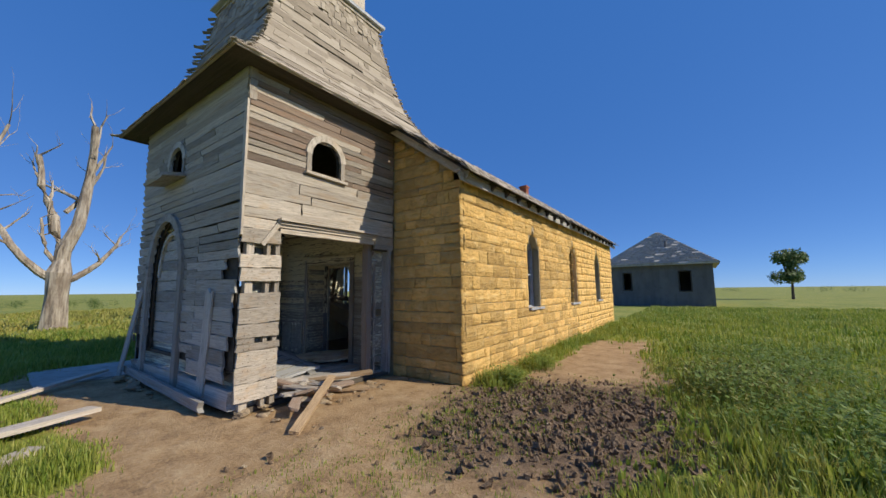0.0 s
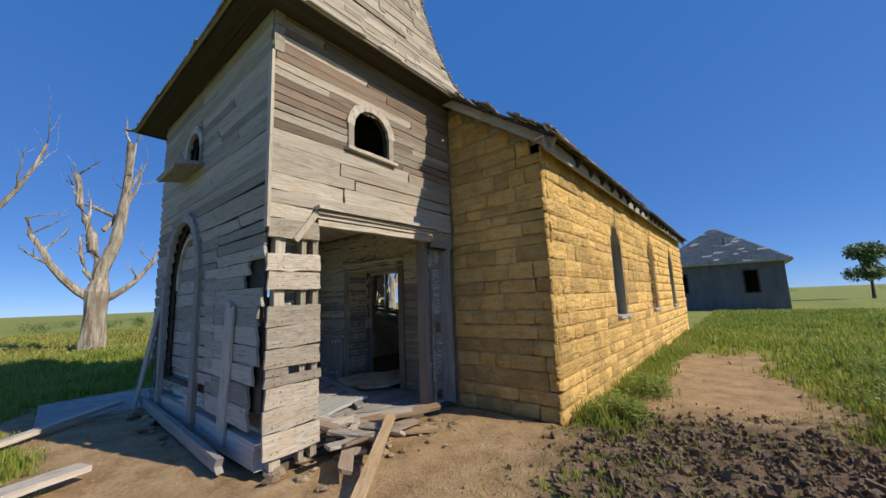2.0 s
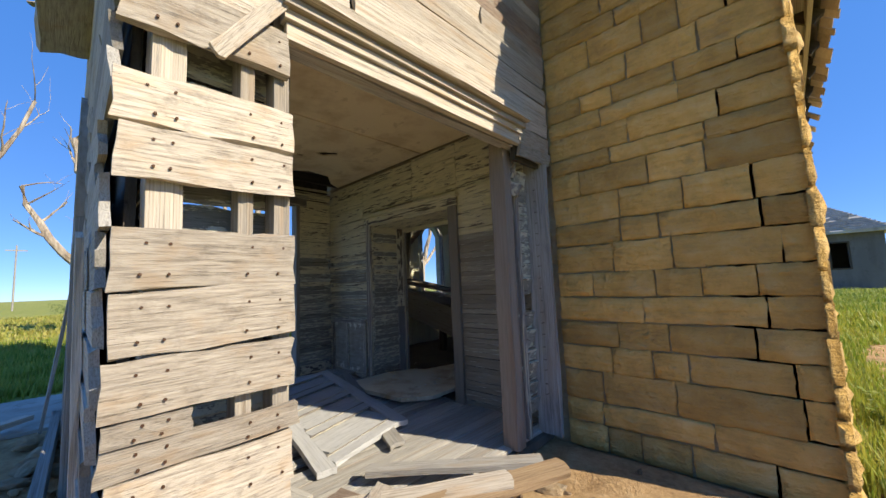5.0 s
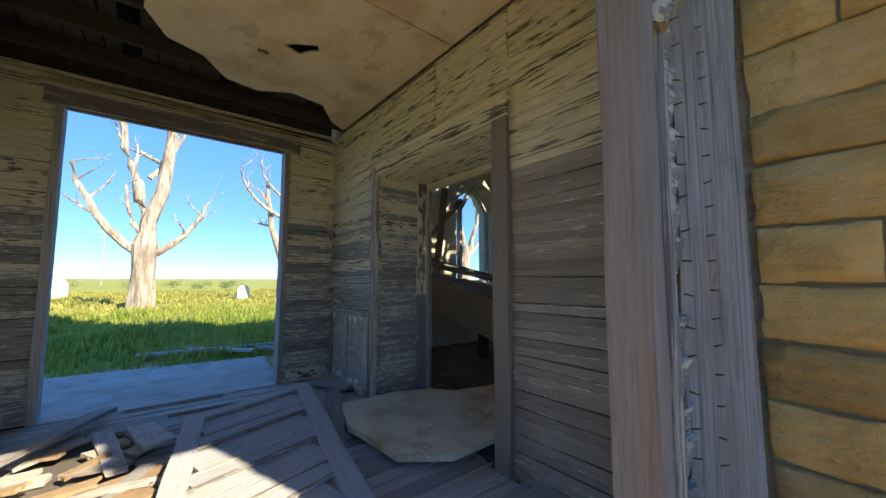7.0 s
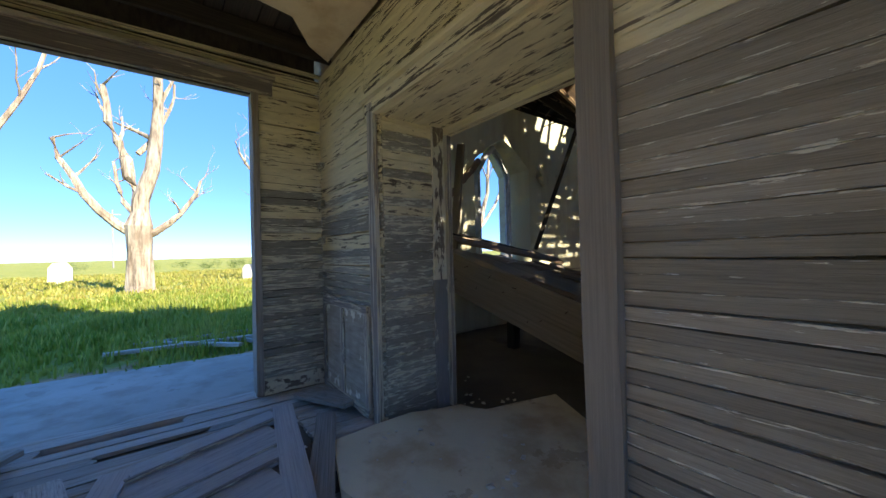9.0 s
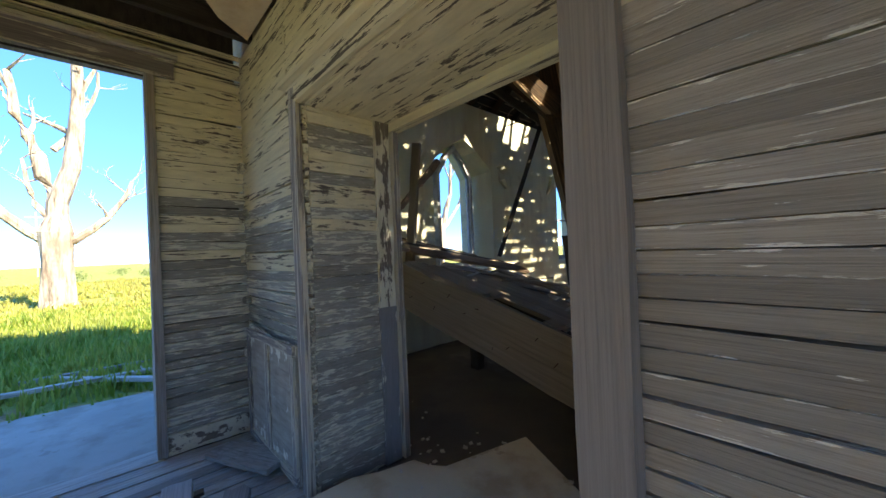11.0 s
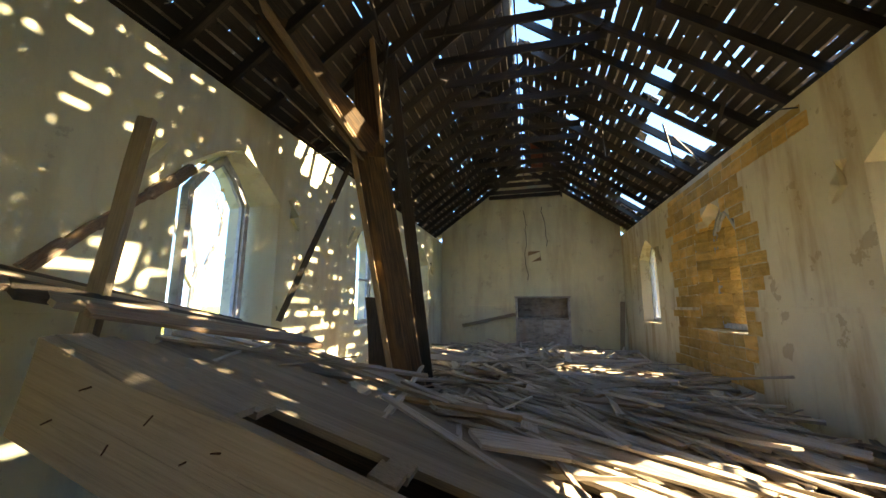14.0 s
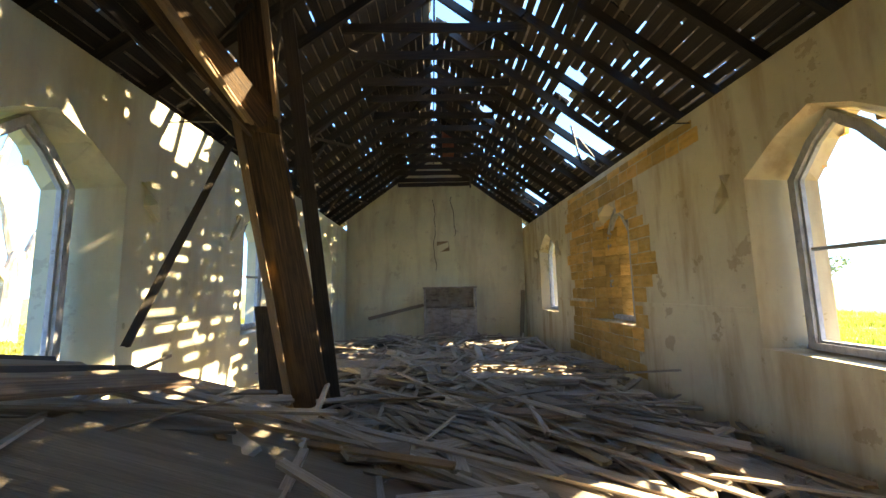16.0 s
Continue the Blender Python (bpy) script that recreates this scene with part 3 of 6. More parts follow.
# loose laths that hang from the slopes
for i in range(46):
    side = rnd.choice((1, -1, -1))
    s, y = rnd.uniform(0.6, SLANT - 0.3), rnd.uniform(7.6, 15.5)
    a = roof_point(side, s, y, -0.13)
    if i % 3:
        b = roof_point(side, s + rnd.uniform(-0.8, 0.8), y + rnd.uniform(-1.2, 1.2), -0.16)
    else:
        b = a + Vector((rnd.uniform(-0.3, 0.3), rnd.uniform(-0.4, 0.4), -rnd.uniform(0.3, 0.8)))
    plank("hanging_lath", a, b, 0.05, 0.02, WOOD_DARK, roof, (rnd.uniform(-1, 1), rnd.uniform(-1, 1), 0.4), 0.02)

# chimney on the ridge's far side
chimney = empty("chimney", "small red brick chimney stub on the roof", "chimney")
cz = roof_point(1, SLANT - 0.5, 12.5).z
bm = bmesh.new()
add_box(bm, (-6.05, 14.3, cz - 0.5), (-5.75, 14.6, cz + 0.42), 0.01)
add_box(bm, (-6.08, 14.27, cz + 0.33), (-5.72, 14.63, cz + 0.38), 0.01)
part("stack", bm, stone("red_brick", ((0.2, 0.06, 0.03), (0.33, 0.1, 0.05), (0.42, 0.17, 0.1))), chimney)


# ---- windows of the nave ----
def nave_window(c, side, i):
    near = NX1 - 0.2 if side > 0 else NX0 + 0.2
    label = "empty pointed window with a weathered frame, glass gone"
    w = empty(f"window_{i}", label, "window", "nave windows", "structure")
    k = -side
    trim_ring("window_frame", lancet(c, 0.315, 1.09, 2.41, 2.8), 0.055, "x", near, near + k * 0.09, TRIM_BLUE, w)
    trim_ring("inner_stop", lancet(c, 0.295, 1.11, 2.4, 2.77), 0.03, "x", near + k * 0.03, near + k * 0.06, TRIM_BLUE, w)
    plank("window_sill", (near + side * 0.1, c - 0.42, 1.05), (near + side * 0.1, c + 0.42, 1.05), 0.3, 0.05, TRIM_BLUE, w)
    if i in (1, 5):
        plank("glazing_bar", (near + k * 0.045, c - 0.28, 1.83), (near + k * 0.045, c + 0.28, 1.83), 0.035, 0.03, TRIM_BLUE, w, (1, 0, 0))
    return w


for i, c in enumerate(WINS):
    nave_window(c, 1, i + 1)
    nave_window(c, -1, i + 4)
for i, c in enumerate(WINS):
    for side in (1, -1):
        near, d = (IX1, -1) if side > 0 else (IX0, 1)
        # plaster label mould over the head, with stops
        if side > 0 and i == 1:
            continue
        for sgn in (-1, 1):
            bm = bmesh.new()
            pts = [(near + d * 0.02, c + sgn * 0.98, 2.28), (near + d * 0.02, c + sgn * 0.86, 2.42), (near + d * 0.02, c + sgn * 0.8, 2.62)]
            tube(bm, pts, [0.02, 0.07, 0.05], 6)
            tagged(from_bm("corbel", bm, PLASTER if side < 0 else PLASTER_TAN), "broken plaster corbel beside a window", "corbel")

# ---- far end of the nave ----
shelf = empty("cabinet", "open grey wooden cupboard against the end wall", "cupboard", at=(-5.86, 16.3, 0))
for nm, lo, hi in (("side_panel", (-0.78, -0.2, FLOOR - 0.02), (-0.73, 0.2, 1.6)), ("side_panel", (0.73, -0.2, FLOOR - 0.02), (0.78, 0.2, 1.6)), ("top", (-0.8, -0.22, 1.6), (0.8, 0.21, 1.65)), ("shelf", (-0.73, -0.2, 0.98), (0.73, 0.2, 1.02)), ("back", (-0.73, 0.17, FLOOR), (0.73, 0.2, 1.6)), ("door", (-0.73, -0.2, FLOOR), (-0.01, -0.17, 0.97)), ("door", (0.01, -0.2, FLOOR), (0.73, -0.17, 0.97))):
    bm = bmesh.new()
    add_box(bm, lo, hi, 0.003)
    part(nm, bm, WOOD_SHADE, shelf)
plank("leaning_board", (-8.3, 16.35, 0.75), (-6.65, 16.45, 1.12), 0.1, 0.03, WOOD_FLOOR, None, (0, -1, 0.2))
tagged(bpy.context.scene.objects["leaning_board"], "long grey board leaning on the end wall", "board")
tagged(plank("leaning_lath", (-3.75, 16.2, 0.1), (-3.6, 16.45, 1.5), 0.12, 0.03, WOOD_FLOOR, None, (0, -1, 0)), "dark board leaning in the corner", "board")
trim_n = empty("trim_north", "plain plaster dado rail on the end wall", "trim", kind="structure")
plank("rail", (IX0 + 0.02, IY1 - 0.012, 1.36), (IX1 - 0.02, IY1 - 0.012, 1.36), 0.05, 0.025, PLASTER, trim_n, (0, -1, 0), 0.001)
for x, d in ((IX0 + 0.012, 1), (IX1 - 0.012, -1)):
    t_ = empty("trim_side", "plain plaster dado rail broken by windows", "trim", kind="structure")
    prev = IY0 + 0.1
    for c in WINS + (18.0,):
        plank("rail", (x, prev, 1.32), (x, min(c - 0.68, IY1 - 0.02), 1.32), 0.05, 0.022, PLASTER if d > 0 else PLASTER_TAN, t_, (d, 0, 0), 0.001)
        prev = c + 0.68
bm = bmesh.new()
add_box(bm, (-6.2, IY1 - 0.02, 2.74), (-5.86, IY1 + 0.01, 3.1), 0.04)
tagged(from_bm("wall_patch", bm, RUBBLE), "bare stone where plaster fell from the wall", "bare patch", kind="structure")
crack = bmesh.new()
for x0, z0, z1 in ((-6.33, 2.1, 4.4), (-5.74, 3.1, 4.5)):
    z = z1
    x = x0
    pts = []
    while z > z0:
        pts.append((x, IY1 - 0.001, z))
        z -= 0.16
        x += rnd.uniform(-0.05, 0.05)
    tube(crack, pts, [0.012] * len(pts), 4)
tagged(from_bm("crack", crack, DARKHOLE), "long crack in the plaster of the end wall", "crack", kind="structure")

# ---- collapsed posts in the nave ----
truss = empty("fallen_truss", "dark stained built-up roof post leaning with broken brace", "beam")
P0, P1 = Vector((-7.5, 9.12, 0.1)), Vector((-8.1, 8.9, 3.35))
plank("post", P0, P1, 0.36, 0.1, WOOD_BEAM, truss, (0.25, -1, 0), 0.01)
plank("post_edge", P0 + Vector((-0.2, -0.1, 0.15)), P1 + Vector((-0.2, -0.1, 0.1)), 0.06, 0.09, WOOD_RAW, truss, (0.25, -1, 0), 0.01)
plank("post_side", P0 + Vector((0.16, 0.1, 0)), P1 + Vector((0.2, 0.1, 1.3)), 0.14, 0.1, WOOD_DARK, truss, (0.25, -1, 0), 0.01)
plank("upper_post", P1 + Vector((0.06, 0, -0.2)), P1 + Vector((-0.1, -0.15, 1.6)), 0.3, 0.09, WOOD_BEAM, truss, (0.25, -1, 0), 0.02)
plank("upper_edge", P1 + Vector((0.24, -0.1, -0.1)), P1 + Vector((0.06, -0.24, 1.6)), 0.06, 0.09, WOOD_RAW, truss, (0.25, -1, 0), 0.02)
plank("brace", P1 + Vector((0.05, -0.02, -0.1)), Vector((-8.75, 7.5, 4.35)), 0.34, 0.09, WOOD_BEAM, truss, (0.8, 0.1, -0.6), 0.02)
plank("brace_edge", P1 + Vector((0.0, -0.15, -0.16)), Vector((-8.62, 7.45, 4.25)), 0.05, 0.1, WOOD_RAW, truss, (0.8, 0.1, -0.6), 0.02)
plank("brace_back", P1 + Vector((-0.1, 0.08, -0.3)), Vector((-9.0, 7.9, 4.0)), 0.1, 0.06, WOOD_DARK, truss, (0.8, 0.1, -0.6), 0.02)
plank("plate", P0 + Vector((-0.42, -0.12, 0.5)), P0 + Vector((-0.5, -0.12, 1.35)), 0.2, 0.03, WOOD_DARK, truss, (0.3, -1, 0), 0.02)
tagged(plank("hanging_batten", (-8.75, 8.3, 1.18), (-8.3, 8.9, 3.2), 0.06, 0.035, WOOD_DARK, None, (0.5, -1, 0)), "thin dark batten hanging slanted before the wall", "batten")
for yy, z in ((8.95, 3.32), (9.1, 3.34)):
    bm = bmesh.new()
    x0, x1 = ((IX0 - 0.05, -8.1) if yy < 9 else (-3.75, IX1 + 0.05))
    tube(bm, [(x0, yy, z), (x1, yy, z)], [0.008, 0.008], 5)
    tagged(from_bm("tie_rod", bm, DARKHOLE), "thin rusty iron tie rod across the nave", "tie rod")
tagged(plank("bare_post", (-8.62, 6.5, 0.9), (-8.5, 6.6, 2.5), 0.09, 0.06, WOOD_FLOOR, None, (0.4, -1, 0)), "upright grey post rising from the collapsed gallery", "post")

scar = empty("stair_scar", "brown slanting edge of a lost stair on plaster", "scar", kind="structure")
for k in range(6):
    f0_, f1_ = k / 6, (k + 1) / 6 + 0.02
    plank("plaster_ridge", (IX0 + 0.02, 6.4 + 0.95 * f0_, 1.55 + 0.95 * f0_ + rnd.uniform(-0.02, 0.02)), (IX0 + 0.02, 6.4 + 0.95 * f1_, 1.55 + 0.95 * f1_), rnd.uniform(0.05, 0.09), 0.05, WOOD_BROWN, scar, (1, 0, 0), 0.03)

# ---- collapsed gallery floor just inside the doorway ----
gallery = empty("collapsed_gallery", "sunken tilted board platform of a fallen gallery", "platform")


def gal(x, y, dz=0.0):
    return Vector((x, y, 0.86 - 0.274 * (x + 6.9) - 0.2 * (y - 6.1) + dz))


plank("fascia", gal(-8.22, 6.1, -0.22), gal(-5.5, 6.1, -0.22), 0.41, 0.05, WOOD_FLOOR, gallery, (0, -1, 0), 0.002, "broad grey plank face")
bm = bmesh.new()
for i in range(16):
    x_ = -8.0 + i * 0.155 + rnd.uniform(-0.05, 0.05)
    p_ = gal(x_, 6.07, -0.22 + rnd.uniform(-0.14, 0.14))
    tube(bm, [p_, p_ + Vector((rnd.uniform(-0.02, 0.02), -0.03, rnd.uniform(-0.03, 0.01)))], [0.004, 0.003], 4)
tagged(part("nails", bm, RUST, gallery, "bent rusty nails"), kind="stuff")
y = 6.14
while y < 8.4:
    w = rnd.uniform(0.11, 0.15)
    x1 = -5.65 - rnd.uniform(0, 0.5) - max(0, y - 7.3) * 0.8
    if y < 6.3:
        plank("board", gal(-8.2, y + w / 2), gal(-7.25, y + w / 2), w - 0.006, 0.03, WOOD_FLOOR, gallery)
        for x_ in (-6.72, -6.3):
            plank("board", gal(x_, y + w / 2), gal(x_ + 0.1, y + w / 2), w - 0.006, 0.03, WOOD_FLOOR, gallery)
    else:
        plank("board", gal(-8.2, y + w / 2), gal(x1, y + w / 2), w - 0.006, 0.03, WOOD_FLOOR, gallery, (0, 0, 1), 0.01)
    y += w
for yy in (6.6, 7.4, 8.1):
    plank("joist", gal(-8.15, yy, -0.12), gal(-5.9, yy, -0.12), 0.2, 0.05, WOOD_DARK, gallery, (0, 1, 0))
for xx in (-8.0, -7.0):
    plank("prop", (xx, 6.9, FLOOR - 0.03), gal(xx, 6.9, -0.2), 0.1, 0.1, WOOD_DARK, gallery, (0, 1, 0))

# ---- debris of laths and boards over the nave floor ----
r2 = random.Random(21)


def heap(x, y):
    """The top of the rubble at a place."""
    return FLOOR + 0.3 * math.exp(-((x + 6.3) / 1.9) ** 2 - ((y - 10.5) / 3.2) ** 2) + 0.16


bm = bmesh.new()
nx, ny = 26, 46
grid = {}
for i in range(nx + 1):
    for j in range(ny + 1):
        x, y = IX0 + 0.02 + (IX1 - IX0 - 0.04) * i / nx, 6.6 + (IY1 - 6.65) * j / ny
        edge = min(1, min(x - IX0, IX1 - x, IY1 - y + 0.3) / 0.7)
        z = FLOOR + (heap(x, y) - FLOOR - 0.1) * max(0, edge) * (1 if x > -5.4 or y > 8.2 else 0.3) + 0.05 * noise.noise((x * 2, y * 2, 0)) - (0.1 if y < 6.9 else 0.02)
        grid[i, j] = bm.verts.new((x, y, z))
for i in range(nx):
    for j in range(ny):
        bm.faces.new((grid[i, j], grid[i + 1, j], grid[i + 1, j + 1], grid[i, j + 1]))
rubble = tagged(from_bm("rubble_bed", bm, DUST), "dark dusty heap of fallen plaster and dirt", "rubble", kind="stuff")
far_boards = bmesh.new()
near_count = 0
for i in range(1000):
    x, y = r2.uniform(IX0 + 0.25, IX1 - 0.2), r2.uniform(6.5, 16.1)
    if r2.random() < 0.5:
        x, y = r2.gauss(-5.6, 1.2), r2.gauss(8.8, 1.7)
    if not (IX0 + 0.2 < x < IX1 - 0.15 and 6.3 < y < 16.2):
        continue
    ang = r2.gauss(0.55 * math.pi, 0.75) if r2.random() < 0.75 else r2.uniform(0, math.pi)
    L = r2.choice((0.5, 0.8, 1.1, 1.4, 1.9, 2.4)) * r2.uniform(0.7, 1.2)
    d = Vector((math.cos(ang), math.sin(ang), r2.gauss(0, 0.08))) * L / 2
    base = max(heap(x, y), gal(x, y).z if (x < -5.75 and y < 8.2) else 0)
    c = Vector((x, y, base - 0.06 + r2.uniform(-0.03, 0.12)))
    a, b = c - d, c + d
    bad = any(not (IX0 + 0.04 < p.x < IX1 - 0.04 and 5.95 < p.y < 16.4) for p in (a, b))
    if bad or (min(a.y, b.y) < 6.4 and (min(a.x, b.x) < -5.6)):
        continue
    if x < -6.2 and y < 7.5 and r2.random() < 0.8:
        continue
    for p in (a, b):
        p.z = max(p.z, FLOOR + 0.02)
    w = r2.choice((0.03, 0.035, 0.04, 0.045, 0.05, 0.07, 0.09, 0.13))
    thick, mat_, nrm_ = r2.choice((0.012, 0.02, 0.025)), WOOD_DEBRIS if r2.random() < 0.8 else r2.choice((WOOD_RAW, WOOD_FLOOR, WOOD_BROWN)), Vector((r2.gauss(0, 0.25), r2.gauss(0, 0.25), 1))
    if y < 9.6 and near_count < 280:
        near_count += 1
        tagged(plank("debris_board", a, b, w, thick, mat_, None, nrm_, 0.012), "fallen grey lath lying on the rubble" if w < 0.07 else "broken grey board lying on the rubble", "board", "fallen boards in the nave")
    else:
        ax = (b - a).normalized()
        az = (nrm_ - ax * ax.dot(nrm_)).normalized()
        rot = Matrix((ax, az.cross(ax), az)).transposed().to_4x4()
        hl = (b - a).length / 2
        add_box(far_boards, (-hl, -w / 2, -thick / 2), (hl, w / 2, thick / 2), 0.004, Matrix.Translation((a + b) / 2) @ rot)
tagged(from_bm("fallen_laths", far_boards, LATH_ISLAND), "heap of fallen grey laths and boards", "fallen laths", kind="stuff")
for (x0, y0, dz0), (x1, y1, dz1), w in (((-6.9, 7.6, 0.08), (-6.45, 8.0, 0.12), 0.13), ((-7.7, 8.1, 0.12), (-5.2, 7.4, 0.12), 0.1), ((-6.9, 7.9, 0.1), (-5.0, 6.8, 0.14), 0.09), ((-8.2, 7.9, 0.12), (-5.9, 8.1, 0.1), 0.05), ((-8.2, 7.6, 0.1), (-5.6, 7.8, 0.14), 0.04),
                                        ((-6.0, 6.2, 0.03), (-4.6, 7.8, 0.25), 0.12), ((-6.5, 7.0, 0.08), (-5.2, 7.9, 0.22), 0.16), ((-6.1, 7.2, 0.06), (-4.9, 6.5, 0.2), 0.07)):
    tagged(plank("debris_board", gal(x0, y0, dz0), gal(x1, y1, dz1), w, 0.025, WOOD_DEBRIS, None, (0.1, -0.2, 1), 0.01), "long grey board fallen across the gallery edge", "board", "fallen boards in the nave")
r3 = random.Random(5)
for i in range(64):
    x, y = r3.uniform(-6.6, -4.2), r3.uniform(6.6, 9.4)
    ang, ln = radians(r3.gauss(141, 11)), r3.uniform(0.7, 1.35)
    d = Vector((math.cos(ang), math.sin(ang), 0)) * ln
    a, b = Vector((x, y, 0)) - d, Vector((x, y, 0)) + d
    if not all(IX0 + 0.1 < p.x < IX1 - 0.08 and 6.3 < p.y < 15 for p in (a, b)):
        continue
    for p in (a, b):
        p.z = max(heap(p.x, p.y) + 0.02, gal(p.x, p.y).z + 0.03 if p.x < -5.75 and p.y < 8.2 else 0) + r3.uniform(0.0, 0.12)
    tagged(plank("debris_board", a, b, r3.choice((0.035, 0.04, 0.05, 0.08)), 0.018, r3.choice((WOOD_DEBRIS, WOOD_DEBRIS, WOOD_FLOOR)), None, (r3.gauss(0, 0.2), r3.gauss(0, 0.2), 1), 0.008), "long grey lath slid down with its neighbours", "board", "fallen boards in the nave")
for k in range(14):
    yy = 7.0 + k * 0.11
    z1 = gal(-8.2, yy).z
    tagged(plank("stacked_lath", (-8.98, yy + rnd.uniform(-0.3, 0.3), z1 + rnd.uniform(0.03, 0.2)), (-7.6 + rnd.uniform(-0.4, 0.8), yy + rnd.uniform(0.2, 0.9), gal(-7.6, yy + 0.5).z + rnd.uniform(0.03, 0.1)), rnd.choice((0.04, 0.05, 0.1)), 0.022, WOOD_DEBRIS, None, (0.3, -0.2, 1), 0.012), "slipped grey lath leaning down from the wall", "board", "slipped laths by the wall")

for k in range(7):
    tagged(plank("slumped_board", (-8.92 + 0.09 * k, 5.75 + 0.1 * k, 1.62 - 0.05 * k), (-8.6 + 0.1 * k, 7.5 + 0.06 * k, 1.2 - 0.03 * k), rnd.uniform(0.12, 0.2), 0.03, (WOOD_BROWN, WOOD_DARK, WOOD_FLOOR)[k % 3], None, (0.5, -0.1, 1), 0.012), "dark board slumped against the plastered wall", "board", "slipped laths by the wall")

# ---- tower: walls ----
tower = empty("wall_tower", "weathered grey clapboard bell tower walls, boards missing", "tower", kind="structure")
T_EAVE = 4.5
OPEN_E = (2.58, 4.26, 2.3)       # east opening: y from, to, height
OPEN_W = (2.56, 4.29, 2.5)       # west opening
ARCH_S = gothic(-7.1, 0.66, 0.1, 1.75, 2.66)
OC_E = round_arch(3.26, 0.27, 3.27, 3.54)
OC_S = round_arch(-6.9, 0.27, 3.35, 3.62)
# near-black sheets behind the siding, so its gaps draw as shadow lines
core_e = wall_mesh([(TY0 + 0.03, 2.32), (2.5, 2.32), (4.33, 2.32), (4.33, 2.2), (TY1 - 0.06, 2.2), (TY1 - 0.06, T_EAVE), (TY0 + 0.03, T_EAVE)], [OC_E], "x", TX1 - 0.03, TX1 - 0.06)
part("sheathing", core_e, [WOOD_DARK, WOOD_DARK], tower)
core_s = wall_mesh(rect(TX0 + 0.08, TX1 - 0.13, 0.5, T_EAVE), [[(u, max(z, 0.55)) for u, z in ARCH_S], OC_S], "y", TY0 + 0.03, TY0 + 0.06)
part("sheathing", core_s, [WOOD_DARK, WOOD_DARK], tower)
core_w = wall_mesh([(TY0 + 0.03, 0.0), (OPEN_W[0], 0.0), (OPEN_W[0], OPEN_W[2]), (OPEN_W[1], OPEN_W[2]), (OPEN_W[1], 0.0), (TY1 - 0.04, 0.0), (TY1 - 0.04, T_EAVE), (TY0 + 0.03, T_EAVE)], [], "x", TX0, TX0 + 0.06)
part("sheathing", core_w, [WOOD_SHADE, WOOD_DARK], tower)
core_n = wall_mesh(rect(TX0 + 0.1, TX1 - 0.1, 3.0, T_EAVE), [], "y", 5.86, 5.8)
part("sheathing", core_n, [WOOD_DARK, WOOD_DARK], tower)
for x in (TX0 + 0.03, TX1 - 0.09):
    bm = bmesh.new()
    add_box(bm, (x, TY1 + 0.03, 4.3), (x + 0.06, 5.8, T_EAVE))
    part("sheathing", bm, WOOD_DARK, tower)


def span_free(z, a, b, loops):
    """The stretches of a..b at height z outside the loops."""
    cut = []
    for loop in loops:
        xs = []
        for i in range(len(loop)):
            (u0, z0), (u1, z1) = loop[i], loop[(i + 1) % len(loop)]
            if (z0 - z) * (z1 - z) < 0:
                xs.append(u0 + (u1 - u0) * (z - z0) / (z1 - z0))
        if len(xs) >= 2:
            cut.append((min(xs), max(xs)))
    out = [(a, b)]
    for c0, c1 in sorted(cut):
        nxt = []
        for s0, s1 in out:
            if c1 <= s0 or c0 >= s1:
                nxt.append((s0, s1))
            else:
                nxt += [(s0, c0)] * (c0 > s0 + 0.03) + [(c1, s1)] * (c1 < s1 - 0.03)
        out = nxt
    return out


def siding(axis, d, sign, a, b, z0, z1, heights, loops, material, missing=(), seam=0.6, skew=0.0, ragged=0.01, lap=0.26, gap=(0.006, 0.02)):
    """Lapped boards on a wall plane; missing: (u0, u1, z0, z1) where boards have gone."""
    z = z0
    while z < z1 - 0.02:
        h = min(rnd.uniform(*heights), z1 - z)
        zc = z + h / 2
        runs = span_free(zc, a, b, loops)
        for s0, s1 in runs:
            pieces = [(s0, s1)]
            if s1 - s0 > 1.2 and rnd.random() < seam:
                m = rnd.uniform(s0 + 0.4, s1 - 0.4)
                pieces = [(s0, m - 0.003), (m + 0.003, s1)]
            for p0, p1 in pieces:
                for u0, u1, m0, m1 in missing:
                    if m0 < zc < m1 and p0 < u1 and p1 > u0:
                        if u0 <= p0 and u1 >= p1:
                            p1 = p0
                        elif u0 <= p0:
                            p0 = u1
                        else:
                            p1 = u0
                if p1 - p0 < 0.04:
                    continue
                tilt = rnd.gauss(0, 0.006) + skew
                w = rnd.uniform(-0.008, 0.008)
                off = 0.012 + abs(rnd.gauss(0, 0.005))
                p, q = ((d + sign * off, p0 + w, zc), (d + sign * (0.012 + rnd.uniform(0, 0.006)), p1 + w, zc + tilt * (p1 - p0))) if axis == "x" else ((p0 + w, d + sign * 0.012, zc), (p1 + w, d + sign * 0.014, zc + tilt * (p1 - p0)))
                nrm = (sign, 0, -lap) if axis == "x" else (0, sign, -lap)
                m_ = material(zc, (p0 + p1) / 2) if callable(material) else material
                plank("siding_board", p, q, h - rnd.uniform(*gap), 0.028, m_, tower, nrm, ragged)
        z += h


def east_mat(z, u):
    if z > 3.15:
        return WOOD_BROWN if rnd.random() < 0.65 else WOOD_GREY
    return WOOD_GREY


